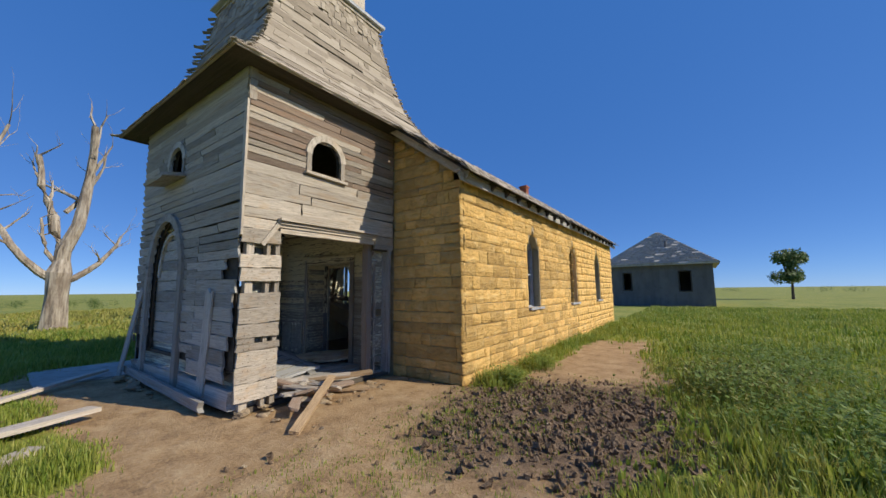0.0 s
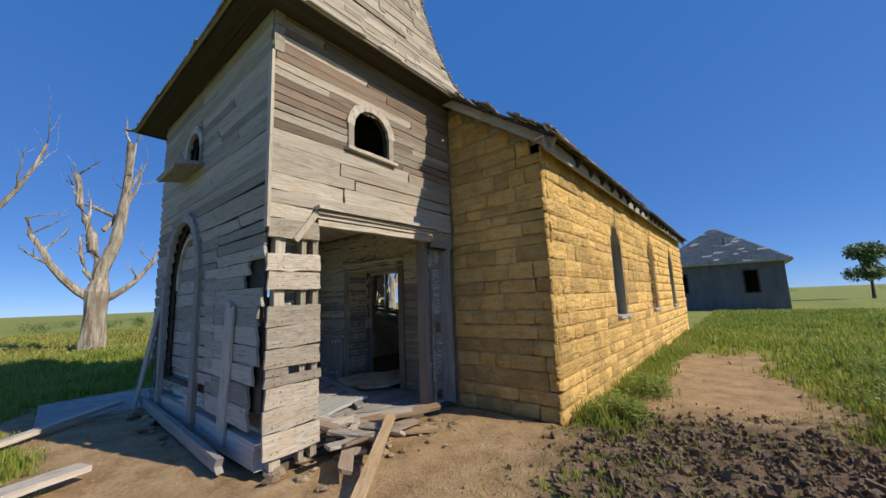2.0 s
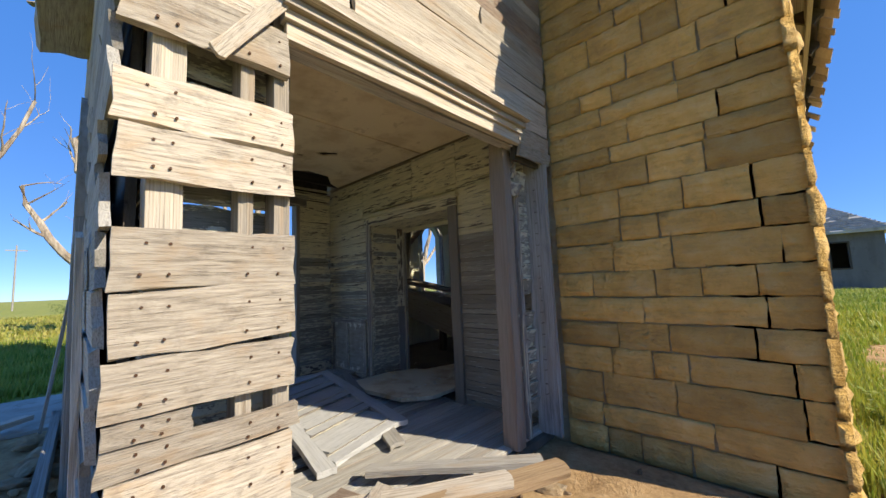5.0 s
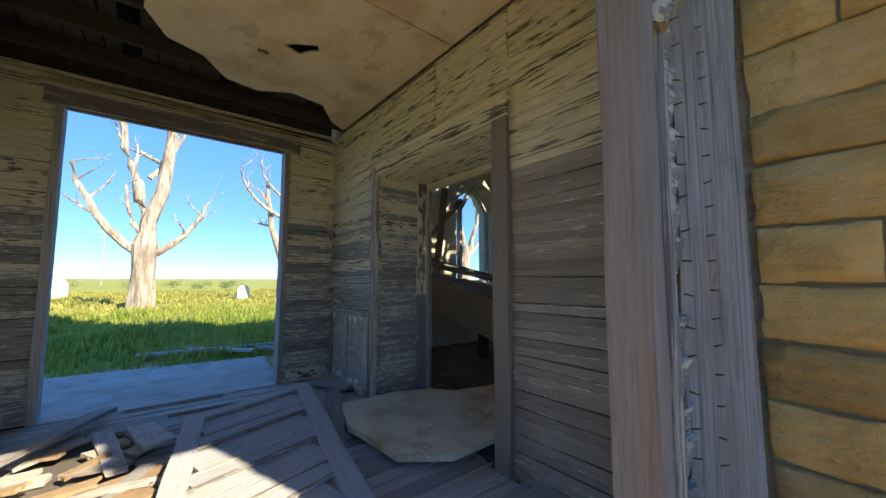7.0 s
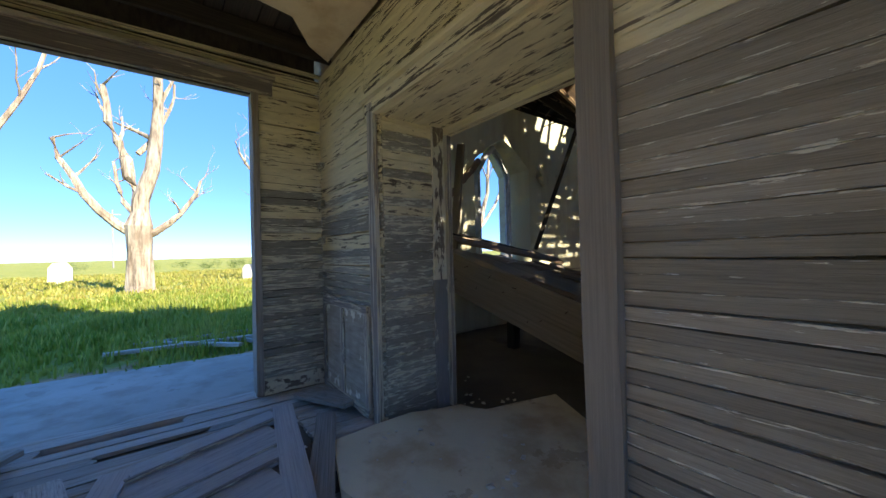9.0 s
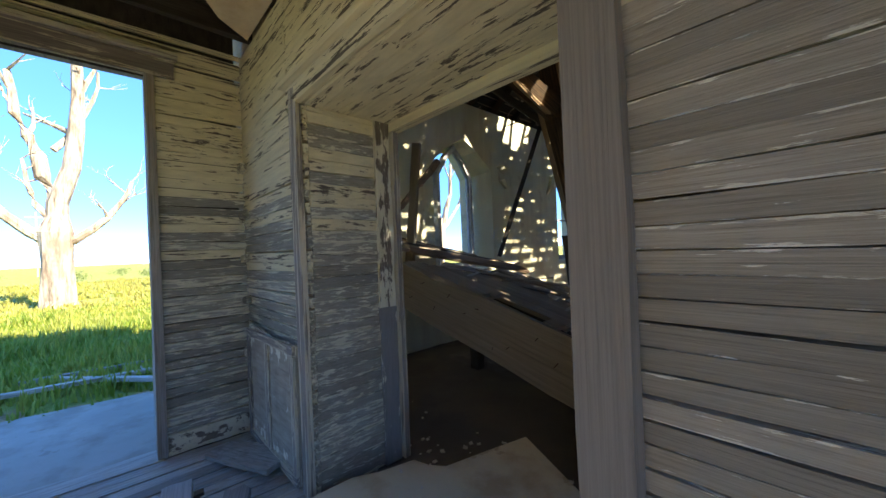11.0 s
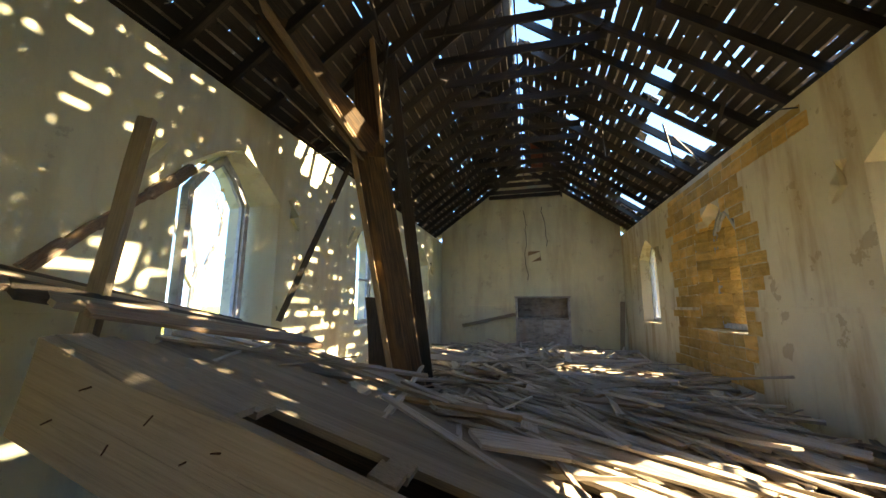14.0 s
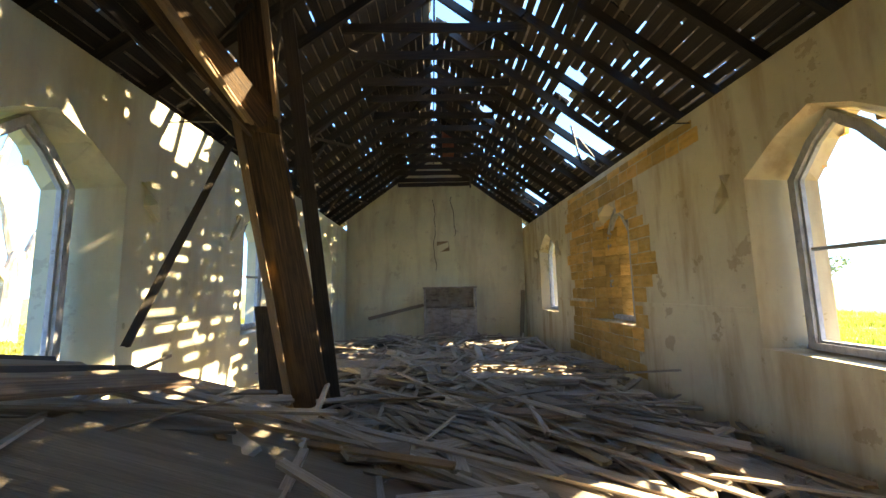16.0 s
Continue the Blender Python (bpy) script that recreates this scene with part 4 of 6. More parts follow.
nail_spots = []
for z0_, z1_, y0_ in ((0.14, 0.36, TY0), (0.36, 0.57, TY0), (0.57, 0.75, TY0), (0.75, 0.84, TY0), (0.91, 1.08, TY0), (0.84, 0.91, 2.28), (1.08, 1.28, TY0), (1.28, 1.47, TY0), (1.62, 1.79, TY0), (1.79, 1.96, TY0), (2.11, 2.3, TY0)):
    y1_ = OPEN_E[0] + rnd.uniform(-0.015, 0.02)
    if y0_ > TY0:
        y0_, y1_ = TY0, 2.26
    zc_ = (z0_ + z1_) / 2
    plank("siding_board", (TX1 + 0.015, y0_ - rnd.uniform(0.0, 0.025), zc_), (TX1 + 0.018, y1_, zc_ + rnd.uniform(0.0, 0.02)), z1_ - z0_ - 0.008, 0.03, WOOD_GREY, tower, (1, 0, -0.05), 0.022 if z1_ - z0_ < 0.19 else 0.008)
    for yn_ in (TY0 + 0.07, TY0 + 0.13, 2.42, OPEN_E[0] - 0.05):
        for zn_ in (0.25, 0.75):
            if y0_ < yn_ < y1_:
                nail_spots.append((TX1 + 0.028, yn_ + rnd.uniform(-0.012, 0.012), z0_ + (z1_ - z0_) * zn_))
bm = bmesh.new()
for p_ in nail_spots:
    tube(bm, [Vector(p_), Vector(p_) + Vector((0.009, 0, 0))], [0.005, 0.005], 5)
part("nail_heads", bm, RUST, tower, "rusty nail heads")
siding("x", TX1 - 0.14, -1, TY0 + 0.14, OPEN_E[0] - 0.02, 0.06, 2.75, (0.14, 0.18), [], PAINT_GREY, (), 0)
siding("x", TX1, 1, TY0 - 0.01, TY1 - 0.04, 2.3, 3.2, (0.13, 0.17), [rect(OPEN_E[0] - 0.1, 4.32, 2.2, 2.5), OC_E], east_mat, (), 0.9, lap=0.08, gap=(0.006, 0.014))
siding("x", TX1, 1, TY0 - 0.01, TY1 - 0.04, 3.2, T_EAVE, (0.085, 0.105), [OC_E], east_mat, (), 0.5, gap=(0.012, 0.026))
siding("x", TX1, 1, 4.32, TY1 - 0.04, 2.22, 2.32, (0.1, 0.11), [], WOOD_SHADE)
siding("x", TX1 - 0.19, 1, 4.38, TY1 - 0.02, 0.2, 2.2, (0.1, 0.16), [], PAINT_GREY, [(4.3, 4.8, 1.0, 1.15)], 0)
# south boards take the shade-toned copy of the east face's wood
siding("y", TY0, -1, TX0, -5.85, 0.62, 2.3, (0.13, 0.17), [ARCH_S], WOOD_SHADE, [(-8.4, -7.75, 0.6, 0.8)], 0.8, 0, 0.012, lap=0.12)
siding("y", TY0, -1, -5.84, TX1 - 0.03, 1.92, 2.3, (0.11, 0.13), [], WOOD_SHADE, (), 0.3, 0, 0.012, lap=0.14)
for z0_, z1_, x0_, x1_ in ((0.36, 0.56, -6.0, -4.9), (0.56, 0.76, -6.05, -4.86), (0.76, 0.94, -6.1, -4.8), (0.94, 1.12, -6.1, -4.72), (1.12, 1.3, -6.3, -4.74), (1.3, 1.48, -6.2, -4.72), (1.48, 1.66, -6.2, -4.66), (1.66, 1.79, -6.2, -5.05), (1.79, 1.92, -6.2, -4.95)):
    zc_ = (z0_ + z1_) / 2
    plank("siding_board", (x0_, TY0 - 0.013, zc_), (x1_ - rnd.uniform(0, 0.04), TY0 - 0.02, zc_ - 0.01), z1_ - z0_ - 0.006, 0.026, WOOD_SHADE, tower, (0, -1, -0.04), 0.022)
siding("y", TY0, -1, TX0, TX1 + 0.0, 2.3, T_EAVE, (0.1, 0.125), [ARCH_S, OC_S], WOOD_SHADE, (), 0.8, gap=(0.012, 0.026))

# corner boards, studs and posts
plank("corner_board", (TX1 + 0.03, TY0 + 0.03, 4.02), (TX1 + 0.03, TY0 + 0.03, T_EAVE), 0.1, 0.025, WOOD_GREY, tower, (1, 0, 0))
for z0_, z1_ in ((2.2, 3.1), (3.1, 4.0)):
    plank("corner_board", (TX1 + 0.012, TY0 - 0.028, z0_), (TX1 + 0.012, TY0 - 0.028, z1_), 0.07, 0.03, WOOD_GREY, tower, (0, -1, 0), 0.01)
for yy, sz in ((TY0 + 0.12, 0.1), (2.42, 0.05), (OPEN_E[0] - 0.03, 0.06)):
    plank("stud", (TX1 - 0.06, yy, FLOOR - 0.02), (TX1 - 0.06, yy, 2.7), sz, 0.09, WOOD_GREY, tower, (1, 0, 0))
plank("door_post", (-4.795, 4.325, FLOOR - 0.02), (-4.795, 4.325, 2.6), 0.11, 0.12, WOOD_POST, tower, (1, 0, 0), 0.002, "heavy brown-grey timber door post")
plank("lath_edge", (-4.775, 4.47, FLOOR), (-4.775, 4.47, 1.95), 0.06, 0.05, PAINT_TRIM, tower, (0, -1, 0), 0.012, "splintered strip with white paint left")
plank("block", (-4.79, 4.41, 2.02), (-4.7, 4.45, 1.98), 0.1, 0.08, PAINT_TRIM, tower, (0, -1, 0), 0.04)
plank("block", (-4.78, 4.43, 2.1), (-4.75, 4.44, 2.3), 0.07, 0.05, PAINT_TRIM, tower, (0, -1, 0), 0.04)
plank("stud", (-4.705, 4.715, FLOOR - 0.02), (-4.705, 4.715, 2.3), 0.19, 0.05, WOOD_SHADE, tower, (0, -1, 0), 0.002)
for yy in (4.42, 4.66):
    for k in range(20):
        zz = 0.35 + k * 0.093 + rnd.uniform(-0.01, 0.01)
        bm = bmesh.new() if k == 0 else bm
        tube(bm, [(TX1 - 0.075, yy, zz), (TX1 - 0.055, yy + 0.012, zz + rnd.uniform(-0.01, 0.01))], [0.003, 0.002], 4)
    part("nails", bm, RUST, tower, "row of rusty nail points")
# lintel moulding over the east opening
for k, (dz, dep, h) in enumerate(((2.32, 0.04, 0.07), (2.38, 0.06, 0.04), (2.42, 0.085, 0.035), (2.465, 0.13, 0.035))):
    plank("lintel_moulding", (TX1 + dep / 2, OPEN_E[0] - 0.03 - 0.015 * k, dz), (TX1 + dep / 2, 4.3 + 0.015 * k, dz + 0.01), dep, h, WOOD_GREY, tower, (0, 0, 1), 0.002)
plank("head_board", (TX1 - 0.08, 2.45, 2.4), (TX1 - 0.08, 4.7, 2.4), 0.2, 0.08, WOOD_SHADE, tower, (1, 0, 0))
plank("hanging_batten", (TX1 + 0.06, 2.55, 2.46), (TX1 + 0.05, 2.3, 2.1), 0.06, 0.02, WOOD_GREY, tower, (1, 0, 0), 0.02)


# openings of the tower: trims
def half_ring(name, pts, width, axis, near, far, material, parent):
    bm = bmesh.new()
    n = len(pts)
    rows_ = []
    for i in range(n):
        a, b = Vector(pts[max(i - 1, 0)]), Vector(pts[min(i + 1, n - 1)])
        e = (b - a).normalized()
        nn = Vector((e.y, -e.x))
        p = Vector(pts[i])
        o = p + nn * width
        ring = []
        for q, d in ((p, near), (o, near), (o, far), (p, far)):
            ring.append(bm.verts.new((d, q.x, q.y) if axis == "x" else (q.x, d, q.y)))
        rows_.append(ring)
    for a, b in zip(rows_, rows_[1:]):
        for s in range(4):
            bm.faces.new((a[s], a[(s + 1) % 4], b[(s + 1) % 4], b[s]))
    bm.faces.new(rows_[0]), bm.faces.new(rows_[-1][::-1])
    bmesh.ops.recalc_face_normals(bm, faces=bm.faces)
    return part(name, bm, material, parent)


oc_east = empty("window_7", "small round-arched tower opening with bare wood casing", "window", "tower openings", "structure")
half_ring("arch_casing", OC_E[2:], 0.1, "x", TX1 + 0.01, TX1 + 0.055, WOOD_GREY, oc_east)
for yy in (3.26 - 0.31, 3.26 + 0.31):
    plank("side_casing", (TX1 + 0.03, yy, 3.26), (TX1 + 0.03, yy, 3.55), 0.075, 0.045, WOOD_GREY, oc_east, (1, 0, 0))
plank("window_sill", (TX1 + 0.04, 2.88, 3.245), (TX1 + 0.04, 3.64, 3.225), 0.11, 0.04, WOOD_GREY, oc_east)
oc_south = empty("window_8", "small round-arched tower opening with broken sill", "window", "tower openings", "structure")
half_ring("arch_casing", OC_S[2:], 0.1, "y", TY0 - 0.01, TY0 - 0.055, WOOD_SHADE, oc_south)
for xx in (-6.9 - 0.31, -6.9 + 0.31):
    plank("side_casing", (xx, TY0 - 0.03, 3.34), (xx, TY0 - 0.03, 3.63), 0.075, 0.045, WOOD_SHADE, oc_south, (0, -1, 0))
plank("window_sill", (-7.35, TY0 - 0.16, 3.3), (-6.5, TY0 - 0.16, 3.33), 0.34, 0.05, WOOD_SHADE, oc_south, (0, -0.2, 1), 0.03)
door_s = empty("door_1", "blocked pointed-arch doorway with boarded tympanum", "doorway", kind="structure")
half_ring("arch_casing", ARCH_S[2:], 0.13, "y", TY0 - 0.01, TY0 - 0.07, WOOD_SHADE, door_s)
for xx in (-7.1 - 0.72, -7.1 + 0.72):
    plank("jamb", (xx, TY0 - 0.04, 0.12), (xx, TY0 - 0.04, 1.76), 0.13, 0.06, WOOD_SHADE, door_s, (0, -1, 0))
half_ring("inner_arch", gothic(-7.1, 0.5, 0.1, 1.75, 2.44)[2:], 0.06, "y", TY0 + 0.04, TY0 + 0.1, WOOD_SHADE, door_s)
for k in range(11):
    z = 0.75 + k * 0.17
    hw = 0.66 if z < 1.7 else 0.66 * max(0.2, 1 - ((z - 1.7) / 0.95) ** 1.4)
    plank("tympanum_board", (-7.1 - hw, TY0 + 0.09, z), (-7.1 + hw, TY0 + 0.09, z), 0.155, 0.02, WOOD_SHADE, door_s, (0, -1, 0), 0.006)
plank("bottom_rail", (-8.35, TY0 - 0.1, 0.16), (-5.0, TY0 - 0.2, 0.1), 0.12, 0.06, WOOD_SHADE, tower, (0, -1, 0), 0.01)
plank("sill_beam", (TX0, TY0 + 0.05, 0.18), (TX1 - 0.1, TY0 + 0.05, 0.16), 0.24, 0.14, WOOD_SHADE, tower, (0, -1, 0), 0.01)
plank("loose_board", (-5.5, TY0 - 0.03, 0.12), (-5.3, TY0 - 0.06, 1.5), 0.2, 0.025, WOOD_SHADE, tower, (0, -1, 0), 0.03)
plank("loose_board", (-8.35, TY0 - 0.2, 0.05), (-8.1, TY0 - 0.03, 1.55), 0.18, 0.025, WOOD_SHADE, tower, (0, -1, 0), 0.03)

# ---- tower: flared roof ----
CX, CY = (TX0 + TX1) / 2, 3.95
PROFILE = ((0.0, 2.28, 4.46), (0.12, 2.1, 4.58), (0.26, 1.86, 4.82), (0.45, 1.58, 5.3), (0.65, 1.38, 5.95), (0.85, 1.24, 6.6), (1.0, 1.14, 7.2))
bell = empty("tower_roof", "flared bell-cast tower roof with weathered wood shingles", "roof", kind="structure")


def prof(t):
    for (t0, h0, z0), (t1, h1, z1) in zip(PROFILE, PROFILE[1:]):
        if t <= t1:
            f = (t - t0) / (t1 - t0)
            return h0 + (h1 - h0) * f, z0 + (z1 - z0) * f
    return PROFILE[-1][1:]


bm = bmesh.new()
rings = []
for i in range(25):
    h, z = prof(i / 24)
    rings.append([bm.verts.new((CX + sx * (h - 0.03), CY + sy * (h - 0.03), z - 0.02)) for sx, sy in ((-1, -1), (1, -1), (1, 1), (-1, 1))])
for a, b in zip(rings, rings[1:]):
    for s in range(4):
        bm.faces.new((a[s], a[(s + 1) % 4], b[(s + 1) % 4], b[s]))
bm.faces.new(rings[-1])
part("roof_deck", bm, WOOD_DARK, bell)
for f, (ax, sg) in enumerate((("x", 1), ("y", -1), ("x", -1), ("y", 1))):
    bm = bmesh.new()
    n = 40
    for i in range(n):
        (h0, z0), (h1, z1) = prof(i / n), prof(min(1, (i + 1.5) / n))
        nb = 1
        u = -h0
        while u < h0 - 0.02:
            w = rnd.choice((0.12, 0.2, 0.35, 0.6, 1.1)) if z0 < 6.6 else rnd.choice((0.1, 0.14))
            u2 = min(u + w, h0)
            if u2 - u > 0.02 and (rnd.random() > 0.02):
                lo = Vector((h0 + rnd.uniform(0.0, 0.022), u, z0))
                up = Vector((h1 - h0, 0, z1 - z0))
                k = up.normalized()
                nr = Vector((k.z, 0, -k.x))
                q = h1 / h0
                pts = []
                for uu, fr in ((u, 0), (u2 - 0.005, 0), ((u2 - 0.005) * q, 1), (u * q, 1)):
                    pts.append(Vector((lo.x + up.x * fr, uu, lo.z + up.z * fr + rnd.uniform(-0.006, 0.006))))
                top = [p + nr * 0.014 for p in pts]
                vs = []
                for p in pts + top:
                    if ax == "x":
                        co = (CX + sg * p.x, CY + sg * p.y, p.z)
                    else:
                        co = (CX - sg * p.y, CY + sg * p.x, p.z)
                    vs.append(bm.verts.new(co))
                for fc in ((3, 2, 1, 0), (4, 5, 6, 7), (0, 1, 5, 4), (1, 2, 6, 5), (2, 3, 7, 6), (3, 0, 4, 7)):
                    bm.faces.new([vs[i_] for i_ in fc])
            u = u2
    bmesh.ops.recalc_face_normals(bm, faces=bm.faces)
    tagged(part("shingles", bm, SHINGLE_ISLAND, bell, "weathered split wood shingles"), kind="stuff")
# soffit, frieze and cap
for sx, sy, dx, dy in ((1, 0, 0, 1), (-1, 0, 0, 1), (0, -1, 1, 0)):
    for k in range(3):
        o = 1.99 + k * 0.1
        a = Vector((CX + sx * o - dx * 2.2, CY + sy * o - dy * 2.2, 4.47))
        b = Vector((CX + sx * o + dx * 2.2, CY + sy * o + dy * (0.85 if sx else 2.2), 4.47))
        plank("soffit_board", a, b, 0.095, 0.02, WOOD_DARK, bell, (0, 0, 1), 0.002)
    a = Vector((CX + sx * 2.26 - dx * 2.28, CY + sy * 2.26 - dy * 2.28, 4.47))
    b = Vector((CX + sx * 2.26 + dx * 2.28, CY + sy * 2.26 + dy * (0.85 if sx else 2.28), 4.47))
    plank("fascia_board", a, b, 0.05, 0.025, WOOD_GREY, bell, (sx, sy, 0), 0.002)
for k, (h, z, t) in enumerate(((1.2, 7.2, 0.05), (1.27, 7.27, 0.06), (1.1, 7.34, 0.06))):
    bm = bmesh.new()
    add_box(bm, (CX - h, CY - h, z), (CX + h, CY + h, z + t), 0.01)
    part("cornice", bm, TRIM_BLUE if k == 1 else WOOD_GREY, bell)
bm = bmesh.new()
add_box(bm, (CX - 0.95, CY - 0.95, 7.4), (CX + 0.95, CY + 0.95, 8.3), 0.02)
part("belfry_stump", bm, WOOD_GREY, bell)
# jagged shingle ends on the corner hips
for sx, sy in ((1, -1), (-1, -1), (1, 1)):
    for i in range(38):
        h, z = prof(i / 38)
        p = Vector((CX + sx * h, CY + sy * h, z + 0.02))
        d = Vector((sx * rnd.uniform(0.3, 1), sy * rnd.uniform(0.3, 1), rnd.uniform(-0.3, 0.1))).normalized()
        plank("hip_shingle", p - d * 0.05, p + d * (rnd.uniform(0.08, 0.22) if sx < 0 else rnd.uniform(0.03, 0.08)), 0.07, 0.014, SHINGLE, bell, (sx, sy, 1.5), 0.02)

# ---- tower: inside ----
lining = empty("wall_vestibule", "narrow board lining of the vestibule, cream paint flaking", "wall", kind="structure")
_tower = tower


def line_mat(z, u):
    if z > 1.75:
        return PAINT_CREAM
    if z > 1.2:
        return PAINT_CREAM if rnd.random() < 0.4 else PAINT_GREY
    return PAINT_GREY


tower = lining
siding("y", TY1 + 0.015, -1, TX0 + 0.08, DOOR[0], 0.06, DOOR[2], (0.056, 0.064), [], line_mat, (), 0.05, lap=0.16, gap=(0.003, 0.008))
for x0_, x1_ in ((TX0 + 0.08, DOOR[0] - 0.2), (DOOR[0] - 0.2, -6.4), (-6.4, DOOR[1] + 0.1), (DOOR[1] + 0.1, TX1 - 0.16)):
    siding("y", TY1 + 0.015, -1, x0_, x1_, DOOR[2], 2.78, (0.056, 0.064), [], line_mat, (), 0, lap=0.12, gap=(0.002, 0.006))
siding("y", TY1 + 0.015, -1, DOOR[1], TX1 - 0.16, 0.06, DOOR[2], (0.045, 0.052), [], lambda z, u: PAINT_SPARSE if z < 1.75 else line_mat(z, u), (), 0.05, lap=0.07, gap=(0.001, 0.004))
siding("x", TX0 + 0.065, 1, TY0 + 0.08, TY1 - 0.01, 0.06, 2.78, (0.056, 0.064), [rect(OPEN_W[0], OPEN_W[1], -0.5, OPEN_W[2])], line_mat, (), 0.05, lap=0.16, gap=(0.003, 0.008))
siding("y", TY0 + 0.11, 1, TX0 + 0.08, TX1 - 0.16, 0.06, 2.7, (0.12, 0.16), [], PAINT_GREY, [(-5.15, -4.6, 1.5, 1.68)], 0.5)
tower = _tower
for z_ in (0.62, 1.0, 1.3, 1.62, 1.95):
    plank("cleat", (TX0 + 0.1, TY1 - 0.035, z_), (TX0 + 0.2, TY1 - 0.035, z_ + 0.01), 0.05, 0.035, PAINT_GREY, lining, (0, -1, 0), 0.02)
plank("baseboard", (TX0 + 0.105, OPEN_W[1] + 0.02, 0.12), (TX0 + 0.105, TY1 - 0.03, 0.12), 0.13, 0.025, JAMB_CREAM, lining, (1, 0, 0), 0.004)
# doorway to the nave
door_n = empty("door_2", "wide doorway into the nave with flaking painted casing", "doorway", kind="structure")
for x, s in ((DOOR[0], -1), (DOOR[1], 1)):
    cw = 0.085 if s < 0 else 0.115
    plank("casing", (x + s * cw / 2, TY1 - 0.035, FLOOR), (x + s * cw / 2, TY1 - 0.035, DOOR[2] + 0.08), cw, 0.03, PAINT_TRIM if s < 0 else WOOD_CASING, door_n, (0, -1, 0), 0.001)
    for k in range(33):
        z = 0.1 + k * 0.062
        plank("reveal_board", (x, TY1 + 0.01, z), (x, TY1 + 0.4, z), 0.059, 0.02, line_mat(z - 0.25, 0), door_n, (-s, 0, 0), 0.002)
    plank("jamb_board", (x - s * 0.012, TY1 + 0.45, 0.98), (x - s * 0.012, TY1 + 0.45, DOOR[2]), 0.11, 0.03, JAMB_CREAM if s < 0 else PAINT_TRIM, door_n, (-s, 0, 0), 0.001)
    plank("jamb_board", (x - s * 0.012, TY1 + 0.45, FLOOR), (x - s * 0.012, TY1 + 0.45, 0.978), 0.11, 0.03, JAMB_GREY, door_n, (-s, 0, 0), 0.001)
    plank("jamb_edge", (x - s * 0.02, TY1 + 0.535, FLOOR), (x - s * 0.02, TY1 + 0.535, DOOR[2]), 0.04, 0.05, PAINT_TRIM, door_n, (-s, 0, 0), 0.001)
plank("head_casing", (DOOR[0] - 0.12, TY1 - 0.035, DOOR[2] + 0.05), (DOOR[1] + 0.12, TY1 - 0.035, DOOR[2] + 0.05), 0.1, 0.03, PAINT_CREAM, door_n, (0, -1, 0), 0.001)
plank("head_cap", (DOOR[0] - 0.14, TY1 - 0.05, DOOR[2] + 0.115), (DOOR[1] + 0.14, TY1 - 0.05, DOOR[2] + 0.115), 0.06, 0.03, PAINT_CREAM, door_n, (0, 0, 1), 0.001)
for k in range(6):
    yy = TY1 + 0.04 + k * 0.085
    for x0_, x1_ in ((DOOR[0], -6.5), (-6.5, DOOR[1])):
        plank("head_board", (x0_, yy, DOOR[2]), (x1_, yy, DOOR[2]), 0.08, 0.02, PAINT_CREAM, door_n, (0, 0, -1), 0.002)
plank("head_edge", (DOOR[0], TY1 + 0.53, DOOR[2] - 0.03), (DOOR[1], TY1 + 0.53, DOOR[2] - 0.03), 0.06, 0.06, PAINT_CREAM, door_n, (0, 0, -1), 0.002)
# open west doorway
door_w = empty("door_3", "wide empty west doorway of the vestibule, paint flaking", "doorway", kind="structure")
for y_ in (OPEN_W[0] + 0.01, OPEN_W[1] - 0.01):
    plank("jamb", (TX0 + 0.05, y_, FLOOR - 0.03), (TX0 + 0.05, y_, OPEN_W[2]), 0.16, 0.05, WOOD_SHADE, door_w, (0, 1, 0), 0.001)
plank("head_casing", (TX0 + 0.11, OPEN_W[0] - 0.08, OPEN_W[2] + 0.06), (TX0 + 0.11, OPEN_W[1] + 0.12, OPEN_W[2] + 0.06), 0.12, 0.04, PAINT_TRIM, door_w, (1, 0, 0), 0.001)
plank("head_cap", (TX0 + 0.13, OPEN_W[0] - 0.1, OPEN_W[2] + 0.14), (TX0 + 0.13, OPEN_W[1] + 0.14, OPEN_W[2] + 0.14), 0.07, 0.03, PAINT_TRIM, door_w, (0, 0, 1), 0.001)
plank("threshold", (TX0 + 0.05, OPEN_W[0], 0.03), (TX0 + 0.05, OPEN_W[1], 0.03), 0.18, 0.07, WOOD_SHADE, door_w, (0, 0, 1), 0.001)

# ceiling of the vestibule: a torn board over joists
bm = bmesh.new()
edge = [(TX1 - 0.1, TY1 - 0.02), (-8.1, TY1 - 0.02), (-7.95, 4.6), (-7.66, 4.4), (-7.6, 4.1), (-7.75, 3.85), (-7.7, 3.6), (-7.45, 3.42), (-7.36, 3.2), (-7.1, 3.08), (-6.7, 3.12), (-6.3, 3.02), (-5.9, 3.12), (-5.5, 2.95), (-5.1, 3.0), (TX1 - 0.1, 2.85)]
hole = [(-6.95, 3.85), (-6.87, 3.93), (-6.8, 4.05), (-6.86, 4.08), (-6.92, 4.02), (-6.99, 3.98)]
hole2 = [(-7.15, 3.72), (-7.1, 3.72), (-7.09, 3.79), (-7.14, 3.8)]
loops_ = []
for zc in (2.8, 2.815):
    es, lv = [], []
    for lp in (edge, hole, hole2):
        vs = [bm.verts.new((x, y, zc)) for x, y in lp]
        lv.append(vs)
        es += [bm.edges.new((vs[i], vs[(i + 1) % len(vs)])) for i in range(len(vs))]
    bmesh.ops.triangle_fill(bm, use_beauty=True, edges=es)
    loops_.append(lv)
